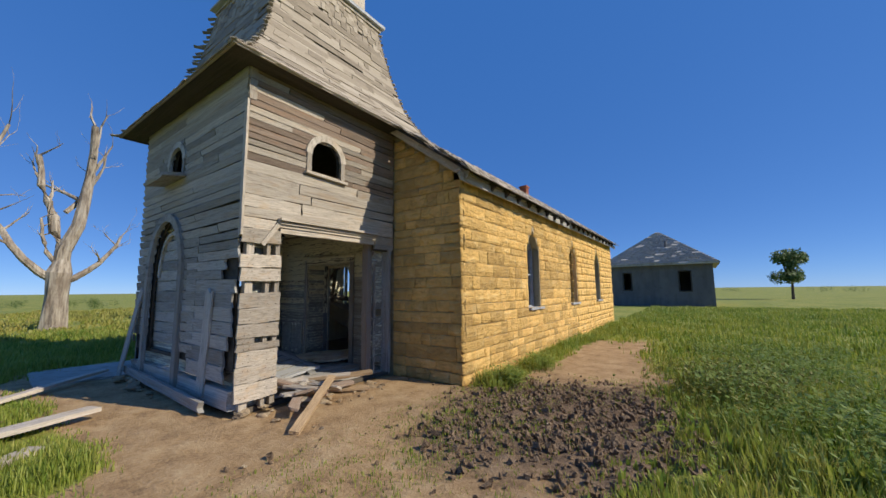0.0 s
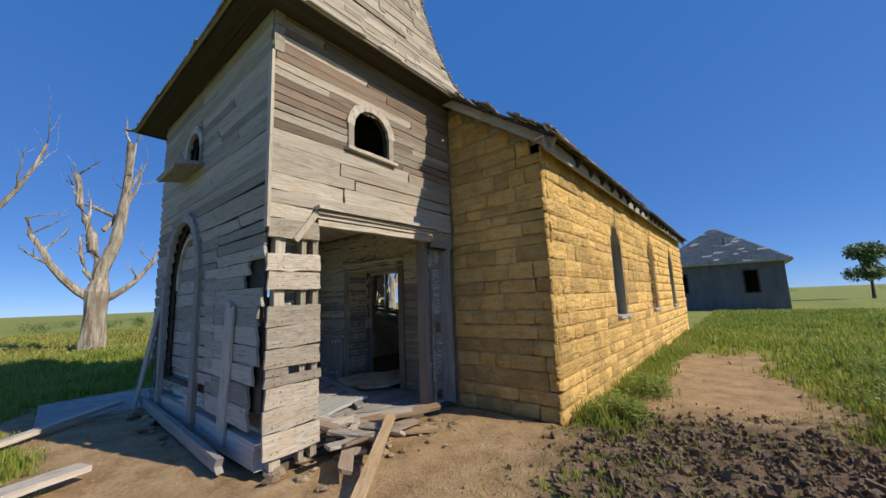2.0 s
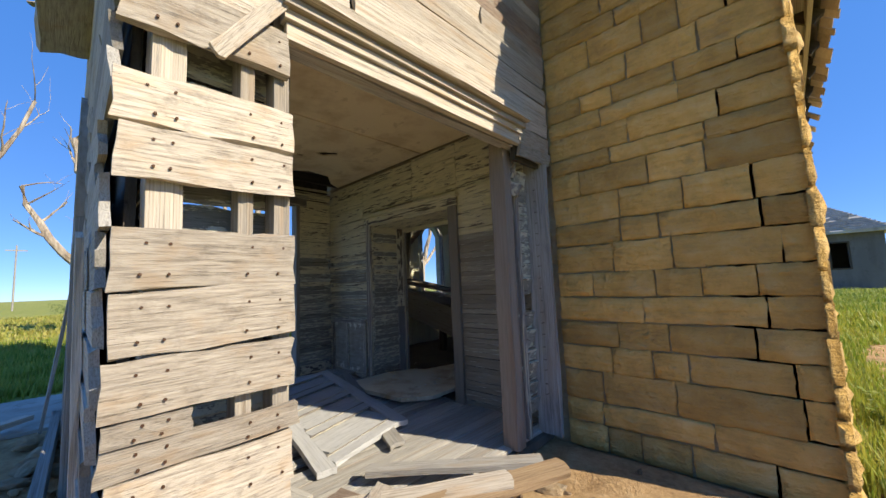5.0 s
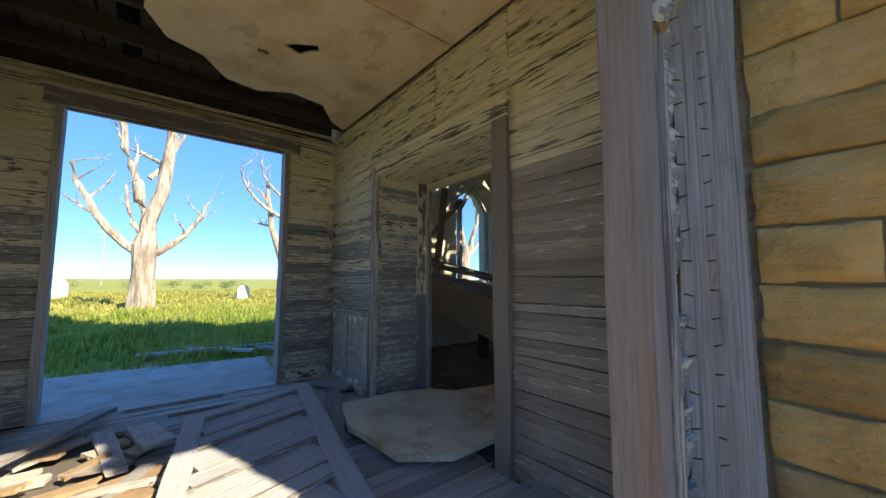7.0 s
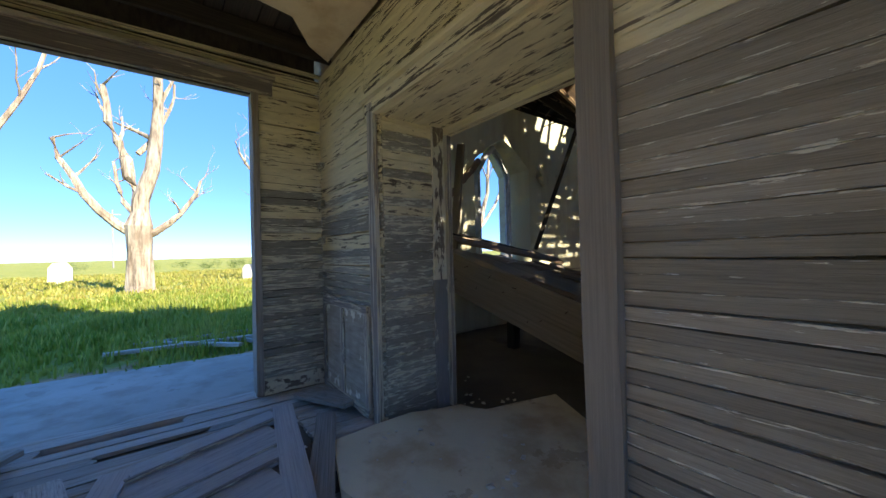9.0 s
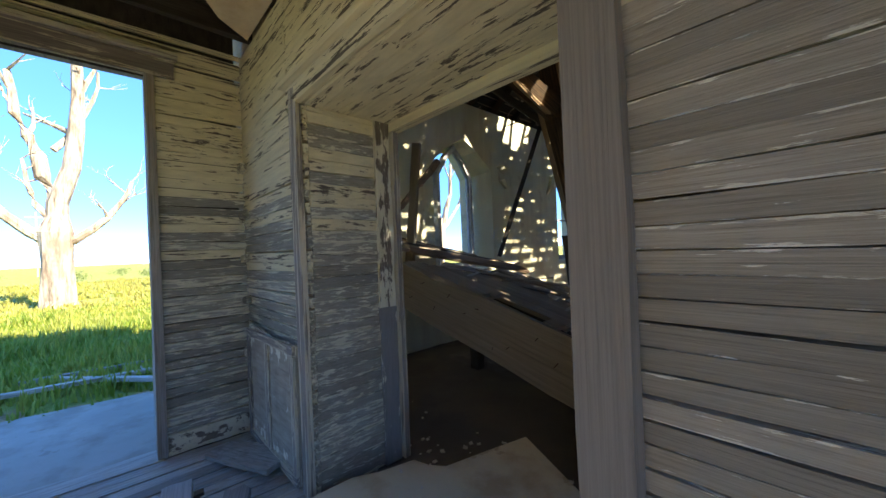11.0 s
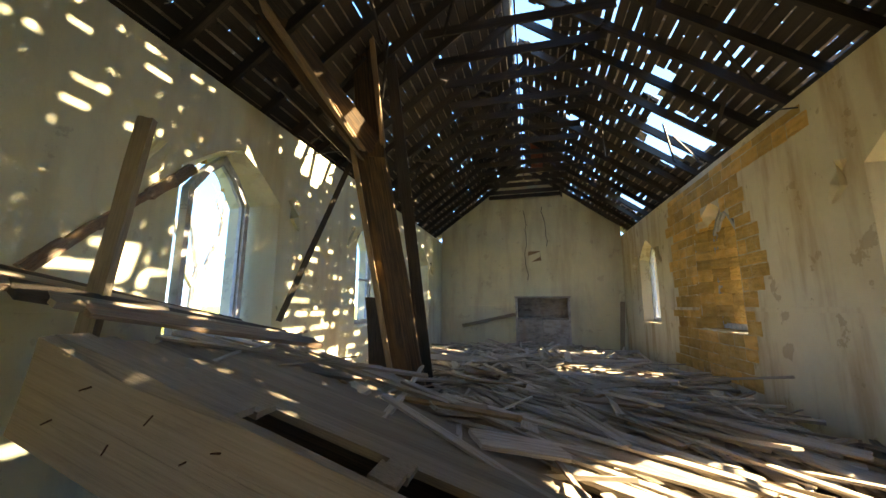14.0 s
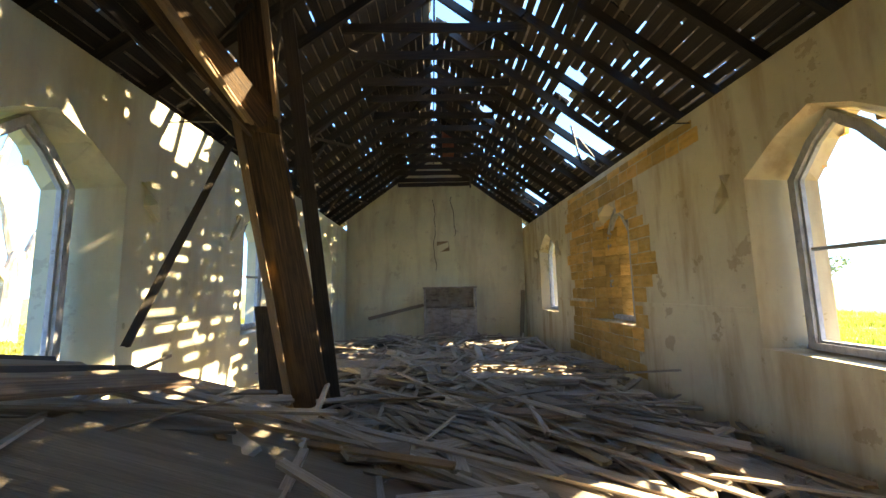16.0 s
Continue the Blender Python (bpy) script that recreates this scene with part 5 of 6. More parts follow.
for la, lb in zip(*loops_):
    for i in range(len(la)):
        j = (i + 1) % len(la)
        bm.faces.new((la[i], la[j], lb[j], lb[i]))
bmesh.ops.recalc_face_normals(bm, faces=bm.faces)
tagged(from_bm("ceiling", bm, CEILING), "yellowed torn ceiling board with a ragged hole", "ceiling", kind="structure")
joists = empty("ceiling_frame", "dark bare ceiling joists and loft boards", "joists", kind="structure")
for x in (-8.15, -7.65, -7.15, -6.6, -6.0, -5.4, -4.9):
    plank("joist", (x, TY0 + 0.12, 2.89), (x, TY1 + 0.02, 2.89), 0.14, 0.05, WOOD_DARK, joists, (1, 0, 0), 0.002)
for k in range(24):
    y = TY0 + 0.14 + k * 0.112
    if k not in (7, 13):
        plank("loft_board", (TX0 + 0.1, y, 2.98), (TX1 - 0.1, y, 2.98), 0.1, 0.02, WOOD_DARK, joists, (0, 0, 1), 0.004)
plank("seam_batten", (-6.2, 3.15, 2.794), (-6.2, TY1 - 0.05, 2.794), 0.02, 0.012, CEILING, joists, (0, 0, 1), 0.001)

# vestibule floor
bm = bmesh.new()
add_box(bm, (TX0 + 0.1, TY0 + 0.1, -0.04), (TX1 - 0.12, 5.4, FLOOR - 0.035))
tagged(from_bm("floor_vestibule", bm, DUST), "dirt floor under rotten vestibule boards", "floor", kind="structure")
vf = empty("vestibule_floor_boards", "broken grey floor boards, some missing", "floor boards", kind="structure")
x = TX0 + 0.12
while x < TX1 - 0.2:
    w = rnd.uniform(0.08, 0.13)
    y0, y1 = TY0 + 0.13, TY1 + 0.0
    if -7.9 < x < -6.9:
        segs = [(y0, rnd.uniform(2.5, 2.9)), (rnd.uniform(3.1, 3.3), rnd.uniform(3.5, 4.0)), (4.4, y1)]
    elif rnd.random() < 0.25:
        segs = [(y0, rnd.uniform(3.0, 3.4)), (rnd.uniform(3.6, 4.1), y1)]
    else:
        segs = [(y0, y1)]
    for a, b in segs:
        plank("floor_board", (x + w / 2, a, FLOOR - 0.015), (x + w / 2, b, FLOOR - 0.015 + rnd.uniform(-0.01, 0.01)), w - 0.008, 0.025, WOOD_SHADE, vf, (0, 0, 1), 0.02)
    x += w

# fallen panelled door
fd = empty("fallen_door", "grey panelled wooden door fallen on the vestibule floor", "door", at=(0, 0, 0))
A, B, C = Vector((-7.4, 3.42, 0.17)), Vector((-7.62, 4.33, 0.21)), Vector((-5.72, 4.02, 0.13))
ux, uy = (C - B).normalized(), (A - B).normalized()
LN, WD = 1.98, 0.92


def dpt(u, v, w=0.0):
    return B + ux * u + uy * v + Vector((0, 0, w))


for v in (0.06, WD - 0.06):
    plank("stile", dpt(0, v), dpt(LN, v), 0.12, 0.04, PAINT_GREY_FLAT, fd)
for u in (0.06, 0.5, 0.95, 1.4, LN - 0.08):
    plank("rail", dpt(u, 0.12), dpt(u, WD - 0.12), 0.11, 0.038, PAINT_GREY_FLAT, fd)
for u0, u1 in ((0.115, 0.445), (0.555, 0.895), (1.005, 1.345), (1.455, 1.845)):
    plank("panel", dpt((u0 + u1) / 2, 0.11, -0.004), dpt((u0 + u1) / 2, WD - 0.11, -0.004), u1 - u0 + 0.01, 0.018, PAINT_GREY_FLAT, fd, (0, 0, 1), 0.001)
    for u in (u0 + 0.012, u1 - 0.012):
        plank("bead", dpt(u, 0.12, 0.014), dpt(u, WD - 0.12, 0.014), 0.018, 0.014, PAINT_TRIM, fd, (0, 0, 1), 0.001)


def slab_piece(name, pts, z0, z1, material, label, cat):
    bm = bmesh.new()
    lo = [bm.verts.new((x, y, z0 + rnd.uniform(-0.004, 0.004))) for x, y in pts]
    hi = [bm.verts.new((x, y, z1 + rnd.uniform(-0.006, 0.006))) for x, y in pts]
    bm.faces.new(lo[::-1]), bm.faces.new(hi)
    for i in range(len(pts)):
        j = (i + 1) % len(pts)
        bm.faces.new((lo[i], lo[j], hi[j], hi[i]))
    bmesh.ops.triangulate(bm, faces=[f for f in bm.faces if len(f.verts) > 4])
    bmesh.ops.recalc_face_normals(bm, faces=bm.faces)
    return tagged(from_bm(name, bm, material), label, cat)


slab_piece("ceiling_board_piece", [(-7.12, 4.42), (-6.7, 4.3), (-6.55, 4.33), (-6.15, 4.35), (-5.95, 4.6), (-5.96, 4.95), (-6.0, 5.3), (-6.16, 5.6), (-6.72, 5.9), (-6.8, 5.6), (-6.86, 5.36), (-6.94, 5.3), (-7.04, 5.28), (-7.08, 5.08), (-7.14, 4.95), (-7.16, 4.7)], 0.1, 0.14, PLASTER_TAN, "broken pale plaster board lying in the doorway", "plaster board")
for a, b, w in (((-7.45, 4.5, 0.16), (-5.4, 3.7, 0.1), 0.12), ((-8.2, 3.0, 0.12), (-7.2, 2.6, 0.2), 0.12), ((-8.1, 4.55, 0.1), (-7.6, 4.75, 0.12), 0.2), ((-6.9, 2.5, 0.1), (-5.2, 2.9, 0.12), 0.14), ((-7.7, 3.2, 0.1), (-7.2, 3.3, 0.12), 0.16), ((-7.75, 3.0, 0.09), (-7.0, 3.12, 0.1), 0.1)):
    tagged(plank("loose_board", a, b, w, 0.03, WOOD_SHADE, None, (0, 0, 1), 0.015), "loose grey board on the vestibule floor", "board", "loose boards in the vestibule")
for i in range(24):
    x, y = rnd.uniform(-7.7, -6.6), rnd.uniform(2.6, 3.5)
    an = rnd.uniform(0, 3.1)
    d = Vector((math.cos(an), math.sin(an), 0)) * rnd.uniform(0.08, 0.22)
    tagged(plank("wood_scrap", Vector((x, y, FLOOR + 0.02)) - d, Vector((x, y, FLOOR + 0.03 + rnd.uniform(0, 0.03))) + d, rnd.uniform(0.05, 0.12), 0.02, rnd.choice((WOOD_RAW, WOOD_GREY, WOOD_SHADE)), None, (0, 0, 1), 0.05), "splintered scrap of wood on the broken floor", "wood scrap", "scraps on the floor")
chips = bmesh.new()
for i in range(160):
    x, y = rnd.uniform(-7.9, -5.9), rnd.uniform(4.3, 5.9)
    z = 0.145 if -7.0 < x < -6.2 and 4.45 < y < 5.2 else FLOOR - 0.015
    s_ = rnd.uniform(0.004, 0.016)
    add_box(chips, (-s_, -s_ * 0.7, 0), (s_, s_ * 0.7, s_ * 0.5), s_ * 0.3, pose(x, y, z, 0, 0, rnd.uniform(0, 360)))
tagged(from_bm("paint_chips", chips, WHITE_STONE), "white chips of paint and plaster on the floor", "chips", kind="stuff")
# small panel door stub in the corner
hatch = empty("corner_panel", "small grey panelled board in the vestibule corner", "panel")
plank("board", (-8.2, TY1 - 0.045, 0.45), (-7.36, TY1 - 0.045, 0.45), 0.74, 0.018, PAINT_SPARSE, hatch, (0, -1, 0), 0.001)
for z_ in (0.11, 0.8):
    plank("strip", (-8.2, TY1 - 0.062, z_), (-7.36, TY1 - 0.062, z_), 0.05, 0.018, PAINT_TRIM, hatch, (0, -1, 0), 0.001)
for x_ in (-8.18, -7.8, -7.38):
    plank("strip", (x_, TY1 - 0.062, 0.14), (x_, TY1 - 0.062, 0.77), 0.05, 0.016, PAINT_TRIM, hatch, (0, -1, 0), 0.001)

# ---- outdoors: things near the tower ----
slab_piece("pavement", [(-10.3, 1.0), (-8.6, 0.9), (-8.52, 4.35), (-10.0, 4.5), (-10.2, 3.0)], -0.03, 0.035, CONCRETE, "cracked concrete slab before the west doorway", "pavement")["kind"] = "structure"
for a, b, w, m in (((-4.25, 3.2, 0.3), (-3.5, 2.15, 0.03), 0.1, WOOD_RAW), ((-4.75, 2.75, 0.2), (-4.2, 3.9, 0.24), 0.13, WOOD_RAW), ((-4.85, 2.6, 0.3), (-4.15, 3.05, 0.12), 0.12, WOOD_BROWN), ((-5.0, 2.7, 0.2), (-4.35, 3.6, 0.24), 0.14, WOOD_GREY), ((-4.45, 2.7, 0.12), (-4.3, 3.6, 0.14), 0.12, WOOD_BROWN), ((-5.2, 3.3, 0.14), (-4.4, 4.0, 0.18), 0.1, WOOD_SHADE), ((-4.9, 2.9, 0.12), (-4.2, 2.75, 0.1), 0.16, WOOD_GREY), ((-4.6, 3.2, 0.06), (-4.1, 3.75, 0.05), 0.1, WOOD_RAW)):
    tagged(plank("fallen_plank", a, b, w, 0.035, m, None, (0.2, 0.1, 1), 0.012), "fallen bare plank on rubble at the tower opening", "plank", "planks at the tower opening")
r4 = random.Random(12)
for i in range(22):
    x, y = r4.uniform(-4.95, -4.2), r4.uniform(2.6, 3.15)
    ang, ln = r4.choice((0.4, 0.9, 1.4, 2.2)) + r4.uniform(-0.25, 0.25), r4.uniform(0.2, 0.48)
    d = Vector((math.cos(ang), math.sin(ang), r4.uniform(-0.12, 0.12))) * ln
    c = Vector((x, y, 0.12 + 0.006 * i))
    tagged(plank("fallen_plank", c - d, c + d, r4.choice((0.06, 0.09, 0.12)), 0.03, r4.choice((WOOD_RAW, WOOD_BROWN, WOOD_GREY, WOOD_DEBRIS)), None, (r4.gauss(0, 0.3), r4.gauss(0, 0.3), 1), 0.03), "short splintered plank in the heap at the opening", "plank", "planks at the tower opening")
for a, b, w, m in (((-5.45, -0.35, 0.13), (-6.0, 1.1, 0.11), 0.2, WOOD_DEBRIS), ((-5.62, -0.3, 0.07), (-6.1, 0.75, 0.06), 0.14, WOOD_RAW), ((-7.1, -0.15, 0.06), (-8.75, 1.75, 0.12), 0.12, WOOD_DEBRIS), ((-8.1, -0.55, 0.22), (-8.9, 0.1, 0.5), 0.12, WOOD_DEBRIS), ((-4.75, 0.0, 0.04), (-5.15, 0.55, 0.04), 0.16, WOOD_GREY), ((-4.35, -0.1, 0.05), (-4.85, 0.15, 0.14), 0.12, WOOD_DEBRIS)):
    tagged(plank("ground_board", a, b, w, 0.05, m, None, (0, 0, 1), 0.012), "bleached plank lying on the bare ground", "plank", "planks on the ground")
for a, b in (((-10.9, 3.1, 0.08), (-10.6, 4.9, 0.1)), ((-11.3, 3.6, 0.06), (-10.2, 4.4, 0.1)), ((-11.2, 4.2, 0.05), (-10.1, 4.75, 0.1)), ((-11.5, 3.3, 0.04), (-11.2, 4.8, 0.08))):
    tagged(plank("ground_board", a, b, 0.07, 0.04, WOOD_SHADE, None, (0, 0, 1), 0.01), "pale weathered batten lying in the grass", "plank", "planks on the ground")

ROCKS = []
for s in range(5):
    bm = bmesh.new()
    bmesh.ops.create_icosphere(bm, subdivisions=2, radius=0.5)
    for v in bm.verts:
        v.co *= 1 + 0.45 * noise.noise(v.co * 2.2 + Vector((s * 7, 0, 0)))
        v.co.z *= 0.7
    me = bpy.data.meshes.new("stone")
    bm.to_mesh(me)
    bm.free()
    me.materials.append(RUBBLE)
    ROCKS.append(me)


def rock(x, y, z, size, label="broken yellow stone on the ground"):
    ob = new("stone", ROCKS[rnd.randrange(5)])
    ob.matrix_basis = pose(x, y, z + size * 0.12, rnd.uniform(-20, 20), rnd.uniform(-20, 20), rnd.uniform(0, 360)) @ Matrix.Diagonal((size * rnd.uniform(0.8, 1.6), size, size * rnd.uniform(0.6, 1), 1))
    return tagged(ob, label, "stone", "stones at the tower")


for i in range(60):
    rock(rnd.uniform(-5.1, -4.0), rnd.uniform(2.1, 4.1), 0.0, rnd.uniform(0.05, 0.15))
for i in range(24):
    rock(rnd.uniform(-8.2, -6.3), rnd.uniform(1.75, 2.15), 0.02, rnd.uniform(0.06, 0.22))
for i in range(30):
    rock(rnd.uniform(-7.0, -1.0), rnd.uniform(0.3, 4.2), 0.0, rnd.uniform(0.02, 0.07))
# clods of mud and soil
bm = bmesh.new()
for i in range(3800):
    x, y = rnd.gauss(-1.3, 1.3), rnd.gauss(4.2, 1.3)
    g, mud = cover(x, y)
    if rnd.random() > max(mud, 0.1) or (x < NX1 and y > 4.7):
        continue
    s = abs(rnd.gauss(0, 0.012)) + 0.006
    q = pose(x, y, s * 0.3 + 0.01 * mud, rnd.uniform(0, 360), rnd.uniform(0, 360), rnd.uniform(0, 360)) @ Matrix.Diagonal((s * 1.6, s, s * 0.8, 1))
    bmesh.ops.create_icosphere(bm, subdivisions=1, radius=1.0, matrix=q) if i < 1200 else add_box(bm, (-0.8, -0.8, -0.7), (0.8, 0.8, 0.7), 0.35, q)
tagged(from_bm("mud_clods", bm, MUD), "dark churned clods of mud", "mud", kind="stuff")

# ---- dead trees ----


def branch(bm, p, d, r, length, depth, gen):
    pts, radii = [p], [r]
    n = 6
    tip = 0.32 if depth else 0.12
    for i in range(n):
        d = (d + Vector((gen.gauss(0, 0.12), gen.gauss(0, 0.12), gen.gauss(0.03, 0.08)))).normalized()
        p = p + d * length / n
        pts.append(p)
        radii.append(max(0.004, r * (1 - (1 - tip) * (i + 1) / n)))
    tube(bm, pts, radii, 8 if r > 0.1 else 5)
    if depth <= 0:
        return
    for i in range(gen.choice((2, 3, 3, 4))):
        k = gen.randrange(2, n + 1)
        side = Vector((gen.uniform(-1, 1), gen.uniform(-1, 1), gen.uniform(0.0, 0.9))).normalized()
        nd = (d * 0.55 + side * 0.8).normalized()
        branch(bm, pts[k], nd, radii[k] * gen.uniform(0.4, 0.7), length * gen.uniform(0.4, 0.75), depth - 1, gen)


def dead_tree(x, y, seed, limbs, trunk_r, trunk_h, label):
    gen = random.Random(seed)
    tree = empty("dead_tree", label, "tree", "dead trees", at=(x, y, 0))
    bm = bmesh.new()
    tube(bm, [(0, 0, -0.1), (0.02, 0, 0.25), (0, 0, trunk_h * 0.6), (0.05, 0.02, trunk_h), (0.1, 0.05, trunk_h * 1.25)], [trunk_r * 1.25, trunk_r * 1.08, trunk_r, trunk_r * 1.1, trunk_r * 0.6], 12)
    part("trunk", bm, DEADWOOD, tree)
    for lean, swing, z, r, ln, dp in limbs:
        bm = bmesh.new()
        d = Vector((gen.uniform(-0.2, 0.2), math.sin(radians(lean)), math.cos(radians(lean))))
        if swing:
            p, pts, rad = Vector((0.03, 0, z)), [], []
            for i in range(7):
                a = radians(lean * (1 - 0.8 * i / 6))
                pts.append(p.copy()), rad.append(r * (1 - 0.6 * i / 6))
                p = p + Vector((gen.gauss(0, 0.12), math.sin(a) + gen.gauss(0, 0.1), math.cos(a))) * ln / 6
            tube(bm, pts, rad, 8)
            for k in (3, 4, 5, 6):
                branch(bm, pts[k], Vector((gen.uniform(-0.6, 0.6), gen.uniform(-0.9, 0.9), gen.uniform(0.1, 1))).normalized(), rad[k] * 0.5, ln * 0.27, dp, gen)
        else:
            branch(bm, Vector((0, 0, z)), d, r, ln, dp, gen)
        part("limb", bm, DEADWOOD, tree)
    return tree


dead_tree(-22.1, 2.9, 5, ((-46, True, 1.95, 0.17, 3.9, 1), (56, True, 1.9, 0.14, 2.9, 2), (3, True, 2.2, 0.29, 6.7, 1), (-17, True, 3.5, 0.22, 3.9, 1), (30, True, 5.0, 0.1, 3.0, 1), (-30, True, 2.6, 0.1, 2.2, 1)), 0.38, 2.4, "tall bleached dead tree with broken limbs in grass")
dead_tree(-24.5, 8.6, 9, ((-20, True, 1.7, 0.22, 4.6, 1), (16, True, 2.0, 0.18, 6.4, 1), (-70, True, 4.3, 0.11, 3.4, 1), (46, True, 3.0, 0.11, 3.6, 1), (-48, True, 5.2, 0.08, 2.6, 1)), 0.32, 2.0, "leaning bleached dead tree with long bare branches")
dead_tree(-21.3, 18.6, 14, ((-30, True, 2.0, 0.16, 5.0, 2), (24, True, 2.0, 0.18, 6.0, 2), (55, True, 2.4, 0.12, 5.0, 2), (-5, True, 3.0, 0.16, 5.5, 2)), 0.28, 2.6, "bleached dead tree with twisted bare branches")
dead_tree(-21.0, -1.9, 23, ((40, True, 2.4, 0.11, 6.2, 1), (-25, True, 2.4, 0.16, 5.0, 1), (8, True, 2.8, 0.18, 5.0, 1)), 0.28, 2.8, "bare dead tree with long thin branches")
for x, y, s in ((-33.0, -0.9, 1.5), (-27.2, 7.2, 1.0), (-40, 14, 1.2)):
    bm = bmesh.new()
    add_box(bm, (-0.09, -0.3 * s, -0.05), (0.09, 0.3 * s, 0.75 * s), 0.03)
    bmesh.ops.subdivide_edges(bm, edges=bm.edges, cuts=3, use_grid_fill=True)
    for v in bm.verts:
        if v.co.z > 0.5 * s:
            v.co.y *= max(0.2, 1 - ((v.co.z - 0.5 * s) / (0.3 * s)) ** 2 * 0.7)
        v.co += Vector((0.01, 0.03, 0.02)) * noise.noise(v.co * 4)
    ob = tagged(from_bm("headstone", bm, WHITE_STONE), "weathered pale headstone standing in the grass", "headstone", "headstones")
    ob.location = (x, y, 0)

# ---- far house ----
house = empty("far_house", "abandoned grey house with a hipped shingle roof", "house", at=(-2.85, 39.0, 0))
HW, HD, HE, HR = 3.85, 4.2, 3.35, 6.7
wo = [rect(-2.5, -1.9, 1.35, 2.75), rect(1.6, 2.35, 1.25, 2.8)]
part("wall", wall_mesh(rect(-HW, HW, -0.1, HE), wo, "y", -HD, -HD + 0.3), [GREY_WALL, GREY_WALL], house)
part("wall", wall_mesh(rect(-HW, HW, -0.1, HE), [rect(-2.6, -2.0, 1.35, 2.75)], "y", HD, HD - 0.3), [GREY_WALL, GREY_WALL], house)
for sx in (-1, 1):
    part("wall", wall_mesh(rect(-HD + 0.3, HD - 0.3, -0.1, HE), [rect(-0.5, 0.5, 1.3, 2.8)], "x", sx * HW, sx * (HW - 0.3)), [GREY_WALL, GREY_WALL], house)
bm = bmesh.new()
ov = 0.45
base = [bm.verts.new(p) for p in ((-HW - ov, -HD - ov, HE), (HW + ov, -HD - ov, HE), (HW + ov, HD + ov, HE), (-HW - ov, HD + ov, HE))]
base2 = [bm.verts.new(v.co + Vector((0, 0, 0.14))) for v in base]
top = [bm.verts.new((-0.15, 0, HR)), bm.verts.new((0.15, 0, HR))]
bm.faces.new(base[::-1])
for i in range(4):
    bm.faces.new((base[i], base[(i + 1) % 4], base2[(i + 1) % 4], base2[i]))
bm.faces.new((base2[0], base2[1], top[1], top[0])), bm.faces.new((base2[1], base2[2], top[1]))
bm.faces.new((base2[2], base2[3], top[0], top[1])), bm.faces.new((base2[3], base2[0], top[0]))
rf = part("roof", bm, SHINGLE_GREY, house, "faded grey shingle roof")
bm = bmesh.new()
for r in range(26):
    f = r / 26
    z = HE + 0.16 + (HR - HE - 0.16) * f
    hw, yy = (HW + ov) * (1 - f) + 0.15 * f, -(HD + ov) * (1 - f)
    u = -hw
    while u < hw - 0.05:
        w = min(rnd.uniform(0.3, 0.6), hw - u)
        if rnd.random() > 0.06:
            add_box(bm, (u, yy - 0.03, z - 0.01), (u + w - 0.03, yy + 0.16, z + 0.05), 0.012)
        u += w
tagged(part("shingles", bm, SHINGLE_GREY, rf), kind="stuff")
bm = bmesh.new()
tube(bm, [(0.7, -2.4, 4.4), (0.7, -2.4, 5.6)], [0.09, 0.09], 8)
part("stove_pipe", bm, GREY_WALL, rf)
for (u0, u1, z0, z1) in ((-2.5, -1.9, 1.35, 2.75), (1.6, 2.35, 1.25, 2.8)):
    w_ = new("window")
    w_.parent = house
    trim_ring("frame", rect(u0, u1, z0, z1), 0.08, "y", -HD - 0.03, -HD + 0.05, WOOD_DARK, w_)

# ---- green trees and bushes far off ----


def leafy(name, x, y, height, spread, n, label, trunk=True):
    gen = random.Random(int(x * 13 + y * 7))
    t = empty(name, label, "tree" if trunk else "bush", at=(x, y, 0))
    lobes = []
    if trunk:
        bm = bmesh.new()
        tube(bm, [(0, 0, -0.1), (0.05, 0, height * 0.22), (0.1, 0.05, height * 0.4)], [height * 0.03, height * 0.022, height * 0.018], 8)
        for i in range(13):
            a = gen.uniform(0, 6.28)
            e = Vector((math.cos(a) * spread * gen.uniform(0.4, 0.9), math.sin(a) * spread * gen.uniform(0.4, 0.9), height * gen.uniform(0.42, 0.92)))
            tube(bm, [Vector((0.08, 0, height * 0.3)), e * 0.55 + Vector((0, 0, height * 0.15)), e], [height * 0.014, height * 0.009, height * 0.003], 5)
            lobes.append((e, spread * gen.uniform(0.4, 0.6)))
        part("trunk", bm, WOOD_DARK, t)
    else:
        lobes = [(Vector((gen.uniform(-1, 1) * spread * 0.6, gen.uniform(-1, 1) * spread * 0.6, height * gen.uniform(0.2, 0.5))), height * 0.42) for i in range(6)]
    vs, fs = [], []
    for i in range(n):
        c, r = gen.choice(lobes)
        d = Vector((gen.gauss(0, 1), gen.gauss(0, 1), gen.gauss(0, 0.7))).normalized() * r * gen.uniform(0.35, 1.0)
        p = c + d
        s = height * 0.022 * gen.uniform(0.7, 1.4)
        u = Vector((gen.gauss(0, 1), gen.gauss(0, 1), gen.gauss(0, 1))).normalized()
        v = u.orthogonal().normalized() * s
        k = len(vs)
        vs += [p - u * s, p + v * 0.6, p + u * s * 1.4, p - v * 0.6]
        fs.append((k, k + 1, k + 2, k + 3))
    me = bpy.data.meshes.new("crown")
    me.from_pydata([tuple(q) for q in vs], [], fs)
    me.materials.append(LEAF)
    ob = new("crown", me)
    ob.parent = t
    return t


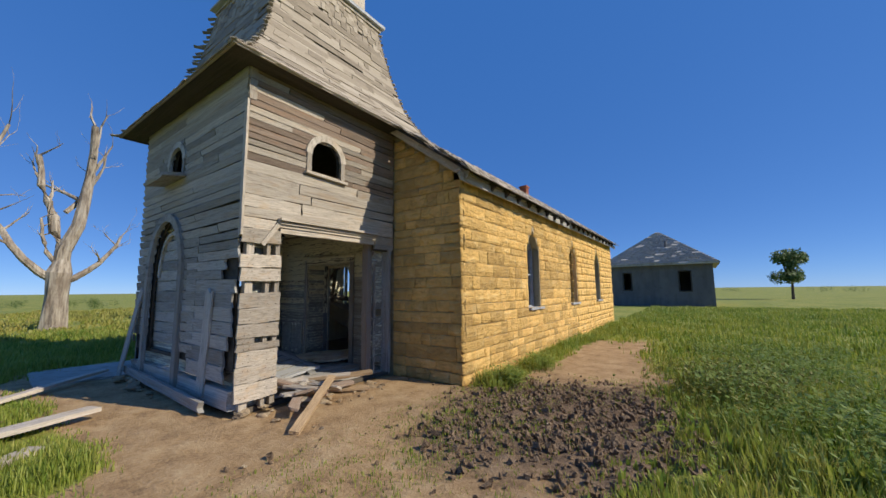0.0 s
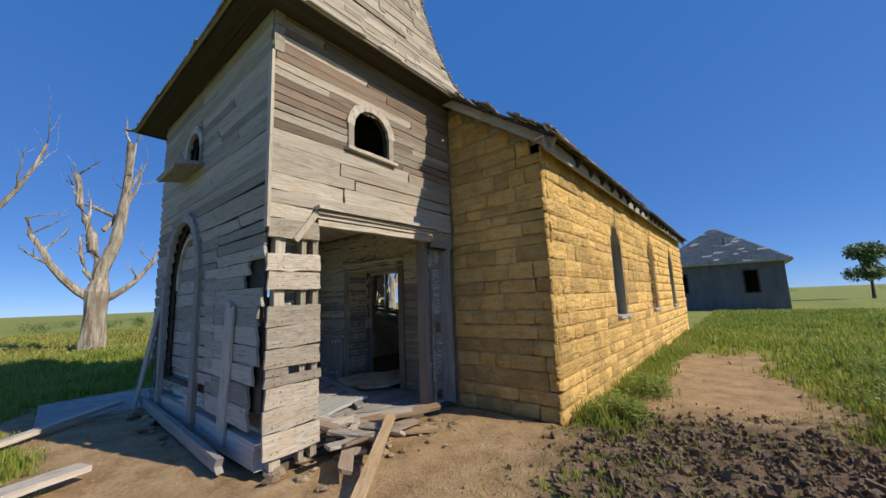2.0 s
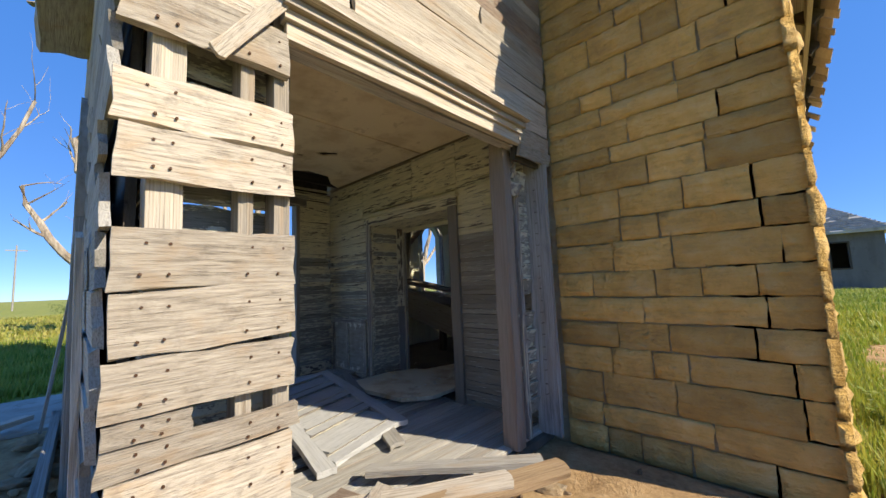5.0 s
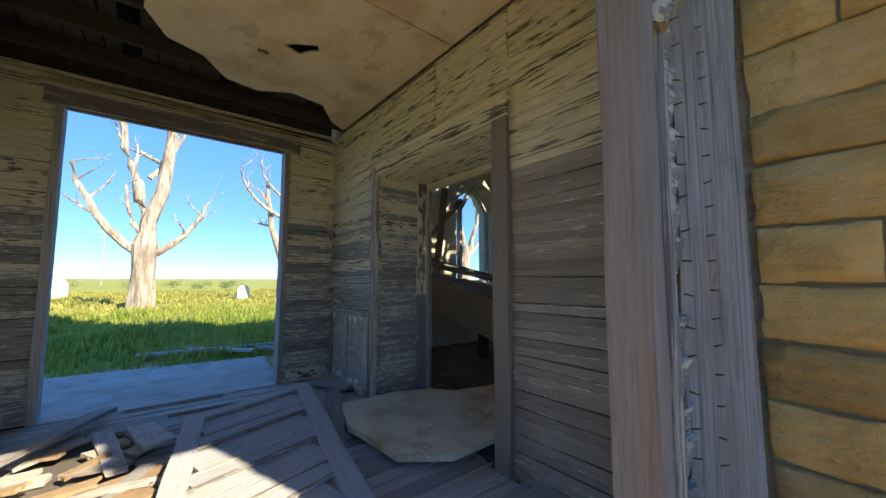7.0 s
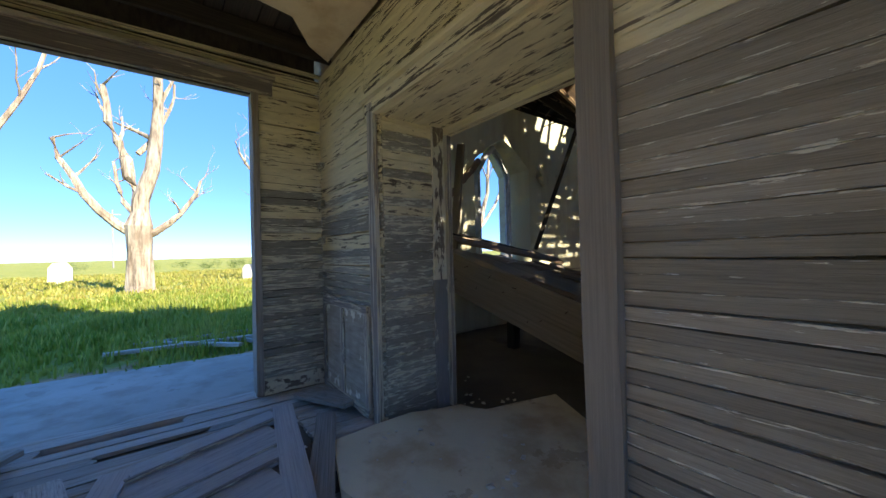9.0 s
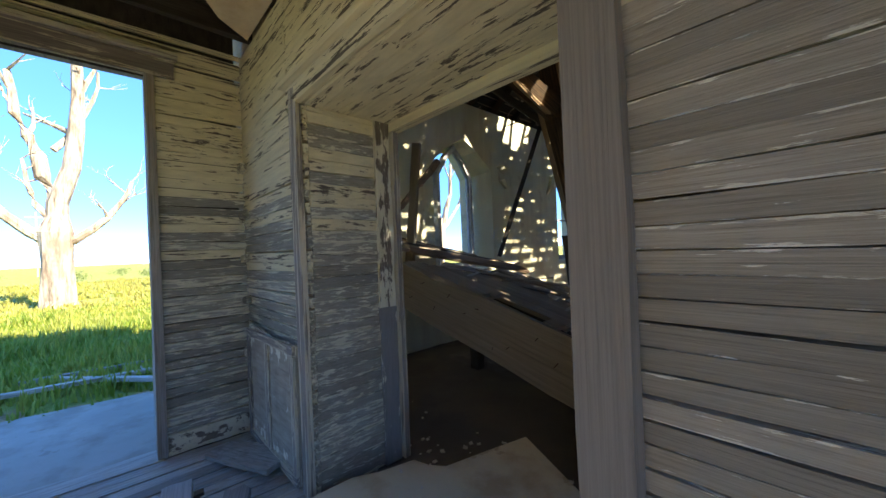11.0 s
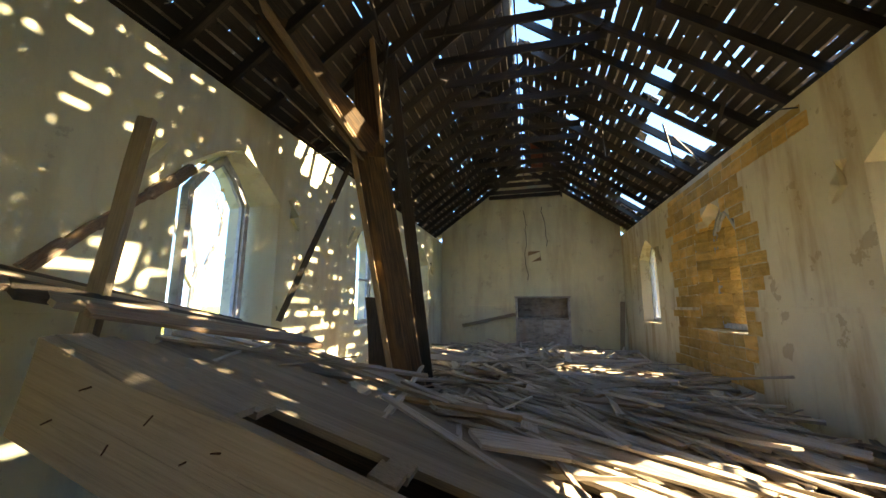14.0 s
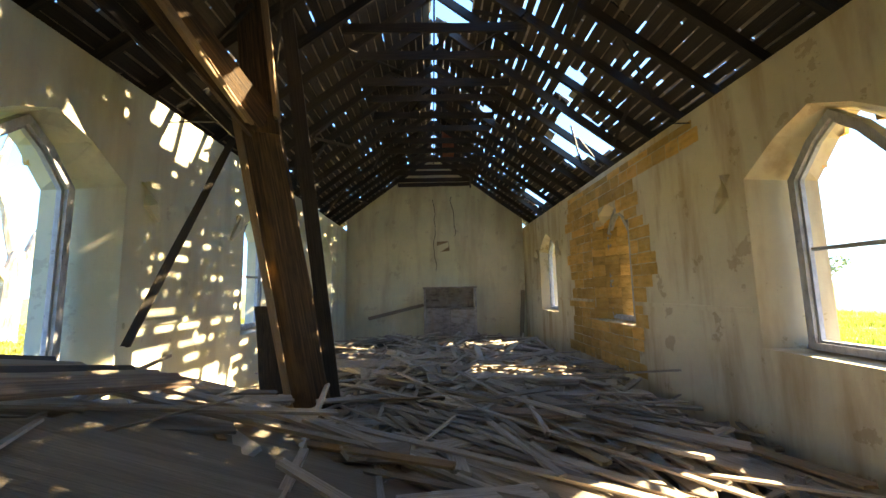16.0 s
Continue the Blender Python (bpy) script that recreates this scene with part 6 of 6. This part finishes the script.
leafy("green_tree", 9.0, 59.0, 6.0, 1.7, 4200, "small dark green tree alone on the prairie")
leafy("green_tree", 74.0, 78.0, 7.5, 4.0, 3000, "distant green tree on the prairie")
for i, (x, y) in enumerate(((-60, 5), (-66, 12), (-50, -3), (-47, 9.5), (-48, 7), (-44, 2.2), (25, 130), (31, 128), (8, 150), (60, 140), (-62, 20))):
    leafy("bush", x, y, 1.4 if x < 0 else 2.2, 1.2 if x < 0 else 3.5, 700, "dark green bush far off in the grass", False)
bm = bmesh.new()
tube(bm, [(-80, -3, 0), (-80, -3, 9)], [0.12, 0.09], 6)
add_box(bm, (-80.06, -4.0, 8.2), (-79.94, -2.0, 8.35))
tagged(from_bm("utility_pole", bm, WOOD_SHADE), "distant wooden utility pole on the prairie", "pole")

# ---- grass ----


def grass(name, area, count, hmin, hmax, label, test=None, seed=3, width=0.006, bare=False, material=GRASS):
    gen = random.Random(seed)
    vs, fs = [], []
    x0, x1, y0, y1 = area
    made = 0
    for i in range(count * 3):
        if made >= count:
            break
        x, y = gen.uniform(x0, x1), gen.uniform(y0, y1)
        g = 0.6 if bare else cover(x, y)[0]
        clump = noise.noise((x * 0.7, y * 0.7, 9.0))
        if gen.random() > g * (0.55 + 0.6 * clump) or (NX0 - 0.05 < x < NX1 + 0.05 and NY0 - 0.05 < y < NY1) or (TX0 - 0.1 < x < TX1 + 0.1 and TY0 - 0.1 < y < NY0):
            continue
        if test and not test(x, y, gen):
            continue
        made += 1
        h0 = gen.uniform(hmin, hmax) * (0.7 + 0.6 * max(-0.5, clump)) * (0.5 + 0.5 * g)
        for b in range(5):
            a = gen.uniform(0, 6.28)
            h = h0 * gen.uniform(0.6, 1.15)
            bx, by = x + gen.gauss(0, 0.04), y + gen.gauss(0, 0.04)
            lx, ly = math.cos(a) * h * gen.uniform(0.1, 0.55), math.sin(a) * h * gen.uniform(0.1, 0.55)
            wx, wy = -math.sin(a) * width, math.cos(a) * width
            k = len(vs)
            vs += [(bx - wx, by - wy, -0.02), (bx + wx, by + wy, -0.02), (bx + lx * 0.4 + wx * 0.8, by + ly * 0.4 + wy * 0.8, h * 0.6), (bx + lx * 0.4 - wx * 0.8, by + ly * 0.4 - wy * 0.8, h * 0.6), (bx + lx, by + ly, h)]
            fs += [(k, k + 1, k + 2, k + 3), (k + 3, k + 2, k + 4)]
    me = bpy.data.meshes.new(name)
    me.from_pydata(vs, [], fs)
    me.materials.append(material)
    return tagged(new(name, me), label, "grass", kind="stuff")


grass("grass", (-0.9, 5.0, 0.6, 9.0), 11000, 0.08, 0.26, "lush green prairie grass", seed=3)
grass("grass", (-0.8, 5.0, 0.6, 9.0), 3200, 0.12, 0.3, "yellowed seed-bearing prairie grass", seed=31, width=0.005, material=GRASS_DRY)
grass("grass", (-3.0, 14.0, 8.0, 32.0), 17000, 0.12, 0.32, "green prairie grass", seed=4, width=0.014)
grass("grass", (4.5, 16.0, 1.0, 10.0), 6000, 0.15, 0.4, "green prairie grass", seed=5, width=0.012)
grass("grass", (-3.05, -2.1, 4.7, 16.5), 2600, 0.1, 0.3, "green grass along the stone wall foot", lambda x, y, g: x < -2.35 + 0.2 * noise.noise((x, y, 0)), seed=6)
grass("grass", (-20.0, -9.9, -4.0, 12.0), 18000, 0.1, 0.3, "tall green grass beside the church", seed=7, width=0.012)
grass("grass", (-44.0, -16.0, -12.0, 28.0), 12000, 0.12, 0.3, "yellow-green prairie grass", seed=8, width=0.03, material=GRASS_DRY)
grass("grass", (-6.0, 1.5, -1.0, 1.0), 3500, 0.04, 0.14, "short sparse grass on bare earth", seed=9, width=0.004)
grass("grass", (-10.5, -4.2, -1.5, 1.2), 3200, 0.08, 0.22, "rough grass among planks", seed=10)
grass("weeds", (-0.6, 6.0, 1.5, 12.0), 2600, 0.1, 0.3, "broad-leaved green weeds in the grass", seed=12, width=0.016)
grass("grass", (-3.2, 0.6, 0.2, 6.5), 2400, 0.02, 0.07, "dry short grass scattered on bare earth", seed=13, width=0.004, bare=True)
def weed_clumps(name, spots, label):
    """Leafy weeds: thin stems with small pointed leaves."""
    gen = random.Random(41)
    vs, fs = [], []
    for cx, cy, spread, height, n in spots:
        for i in range(n):
            x, y = gen.gauss(cx, spread), gen.gauss(cy, spread)
            top = height * gen.uniform(0.5, 1.1)
            lx, ly = gen.gauss(0, 0.1) * top, gen.gauss(0, 0.1) * top
            k = len(vs)
            vs += [(x - 0.004, y, -0.02), (x + 0.004, y, -0.02), (x + lx, y + ly, top)]
            fs.append((k, k + 1, k + 2))
            for j in range(9):
                f = gen.uniform(0.2, 1.0)
                p = Vector((x + lx * f, y + ly * f, top * f))
                a = gen.uniform(0, 6.28)
                d = Vector((math.cos(a), math.sin(a), gen.uniform(-0.1, 0.7))).normalized() * gen.uniform(0.04, 0.085)
                sd = d.cross(Vector((0, 0, 1))).normalized() * d.length * 0.22
                k = len(vs)
                vs += [p, p + d * 0.5 + sd, p + d, p + d * 0.5 - sd]
                fs.append((k, k + 1, k + 2, k + 3))
    me = bpy.data.meshes.new(name)
    me.from_pydata([tuple(v) for v in vs], [], fs)
    me.materials.append(WEED)
    return tagged(new(name, me), label, "weeds", kind="stuff")


weed_clumps("weeds", ((0.4, 6.3, 0.35, 0.42, 260), (0.9, 5.2, 0.4, 0.38, 240), (1.6, 4.2, 0.5, 0.4, 300), (0.9, 7.6, 0.5, 0.45, 260), (2.2, 6.2, 0.7, 0.42, 320), (1.2, 9.6, 0.8, 0.45, 300), (2.0, 3.0, 0.4, 0.36, 200), (-2.5, 5.3, 0.14, 0.3, 90), (-2.45, 6.6, 0.15, 0.3, 90)), "leafy light green weeds standing in the grass")
gen_ = random.Random(77)
bm = bmesh.new()
for i in range(420):
    x, y = gen_.gauss(0.35, 0.5), gen_.gauss(6.2, 0.65)
    z = gen_.uniform(0.12, 0.42)
    add_box(bm, (-0.012, -0.012, -0.006), (0.012, 0.012, 0.008), 0.006, pose(x, y, z, gen_.uniform(0, 90), gen_.uniform(0, 90), 0))
    if i % 3 == 0:
        tube(bm, [(x, y, 0), (x, y, z)], [0.003, 0.002], 3)
tagged(from_bm("weed_flowers", bm, FLOWER), "pale yellow flowering weeds in the grass", "weeds", kind="stuff")

# ---- stone blocks of the walls ----
BLOCKS = []
for s in range(8):
    r = random.Random(100 + s)
    bm = bmesh.new()
    n, m = 7, 4
    g = {}
    for i in range(n + 1):
        for j in range(m + 1):
            e = i in (0, n) or j in (0, m)
            out = 0.3 if e else 0.5 + 0.5 * noise.noise((i * 0.55 + s * 9, j * 0.7, 0)) + r.uniform(-0.12, 0.2)
            g[i, j] = bm.verts.new((-0.5 + i / n + (r.uniform(-0.012, 0.012) if i in (0, n) else r.uniform(-0.05, 0.05)), -0.5 + j / m + (r.uniform(-0.03, 0.03)), out))
    for i in range(n):
        for j in range(m):
            bm.faces.new((g[i, j], g[i + 1, j], g[i + 1, j + 1], g[i, j + 1]))
    ring = [g[i, 0] for i in range(n + 1)] + [g[n, j] for j in range(1, m + 1)] + [g[i, m] for i in range(n - 1, -1, -1)] + [g[0, j] for j in range(m - 1, 0, -1)]
    back = [bm.verts.new((v.co.x, v.co.y, -0.6)) for v in ring]
    for i in range(len(ring)):
        j = (i + 1) % len(ring)
        bm.faces.new((ring[j], ring[i], back[i], back[j]))
    bmesh.ops.recalc_face_normals(bm, faces=bm.faces)
    me = bpy.data.meshes.new("block")
    for f in bm.faces:
        f.smooth = True
    bm.to_mesh(me)
    bm.free()
    me.materials.append(STONE)
    BLOCKS.append(me)


def lay_blocks(parent, axis, d, sign, a, b, z0, z1, loops, top=None, lens=(0.2, 0.7), course=(0.13, 0.25), proud=0.026, limit=None, keep=None):
    """Courses of rough-faced blocks on a wall plane; past the limit they are joined."""
    z = z0
    late = bmesh.new()
    while z < z1 - 0.03:
        h = min(rnd.uniform(*course), z1 - z)
        if z1 - z - h < 0.08:
            h = z1 - z
        zc = z + h / 2
        u_hi = top(zc) if top else b
        for s0, s1 in span_free(zc, a, min(b, u_hi), loops):
            u = s0
            while u < s1 - 0.02:
                w = min(rnd.uniform(*lens), s1 - u)
                if s1 - u - w < 0.14:
                    w = s1 - u
                c = u + w / 2
                u += w
                if keep and not keep(c, zc):
                    continue
                q = proud * rnd.uniform(0.7, 1.5)
                xa = Vector((0, sign, 0)) if axis == "x" else Vector((-sign, 0, 0))
                nz = Vector((sign, 0, 0)) if axis == "x" else Vector((0, sign, 0))
                rot = Matrix((xa, Vector((0, 0, 1)), nz)).transposed().to_4x4()
                loc = Vector((d, c, zc)) if axis == "x" else Vector((c, d, zc))
                m = Matrix.Translation(loc) @ rot @ Matrix.Rotation(rnd.gauss(0, 0.008), 4, "Z") @ Matrix.Diagonal((w - rnd.uniform(0.002, 0.02), h - rnd.uniform(0.002, 0.02), q * 1.6, 1))
                src = BLOCKS[rnd.randrange(8)]
                if limit is None or c < limit:
                    ob = new("block", src)
                    ob.parent = parent
                    ob.matrix_basis = m
                else:
                    n0 = len(late.verts)
                    late.from_mesh(src)
                    late.verts.ensure_lookup_table()
                    for v in late.verts[n0:]:
                        v.co = m @ v.co
        z += h
    if len(late.verts):
        tagged(part("block_rows", late, STONE, parent), kind="stuff")
    else:
        late.free()


lay_blocks(wall_east, "x", NX1 - 0.025, 1, NY0 - 0.02, NY1, -0.04, EAVE - 0.02, [lancet(c, 0.4, 1.0, 2.46, 2.92) for c in WINS], None, limit=11.4)
lay_blocks(wall_south, "y", NY0 + 0.05, -1, TX1 + 0.02, NX1, -0.04, 4.62, [], lambda z: NX1 if z < EAVE - 0.12 else NX1 - (z - EAVE + 0.12) / SLOPE)
# west wall and the strip west of the tower: never close to the eye
lay_blocks(wall_west, "x", NX0 + 0.025, -1, NY0, NY1, -0.04, EAVE - 0.02, [lancet(c, 0.4, 1.0, 2.46, 2.92) for c in WINS], None, (0.5, 0.9), (0.2, 0.26), limit=-99)
# bare stonework inside, where plaster has fallen round the middle window
bare = empty("bare_stonework", "exposed yellow stone blocks where plaster has fallen", "stonework", kind="structure")


def fell(u, z):
    return z < 3.3 and abs(u - 11.45) < 1.35 + 0.5 * noise.noise((u * 1.3, z * 1.3, 2)) - 0.12 * abs(z - 2.2) or z > 2.75 and 8.9 < u < 12.6 and z > 3.1 - 0.35 * noise.noise((u, z, 5))


lay_blocks(bare, "x", IX1 + 0.004, -1, 8.6, 13.2, 0.3, EAVE - 0.04, [lancet(WINS[1], 0.63, 0.98, 2.53, 2.95)], None, (0.22, 0.5), (0.15, 0.21), 0.014, keep=fell)
for s in (-1, 1):
    z = 1.02
    while z < (2.5 if s < 0 else 2.85):
        h = rnd.uniform(0.14, 0.2)
        for k in range(2 if s < 0 else 3):
            ob = new("block", BLOCKS[rnd.randrange(8)])
            f = (k + 0.5) / (2 if s < 0 else 3)
            xx, yy = IX1 + 0.02 + f * 0.36, WINS[1] + s * ((0.62 - 0.26 * f) if s < 0 else (0.64 - 0.7 * f) + 0.03 * math.sin(z * 9))
            n_ = Vector((-0.26 if s < 0 else -0.65, -s * 0.4, 0)).normalized()
            rot = Matrix((Vector((0, 0, 1)).cross(n_) * -1, Vector((0, 0, -1)), n_)).transposed().to_4x4()
            ob.parent = bare
            ob.matrix_basis = Matrix.Translation((xx, yy, z + h / 2)) @ rot @ Matrix.Diagonal((0.23 if s < 0 else 0.27 + rnd.uniform(-0.03, 0.04), h - 0.012 if s < 0 else h + 0.006, 0.035 if s < 0 else 0.07, 1))
        z += h
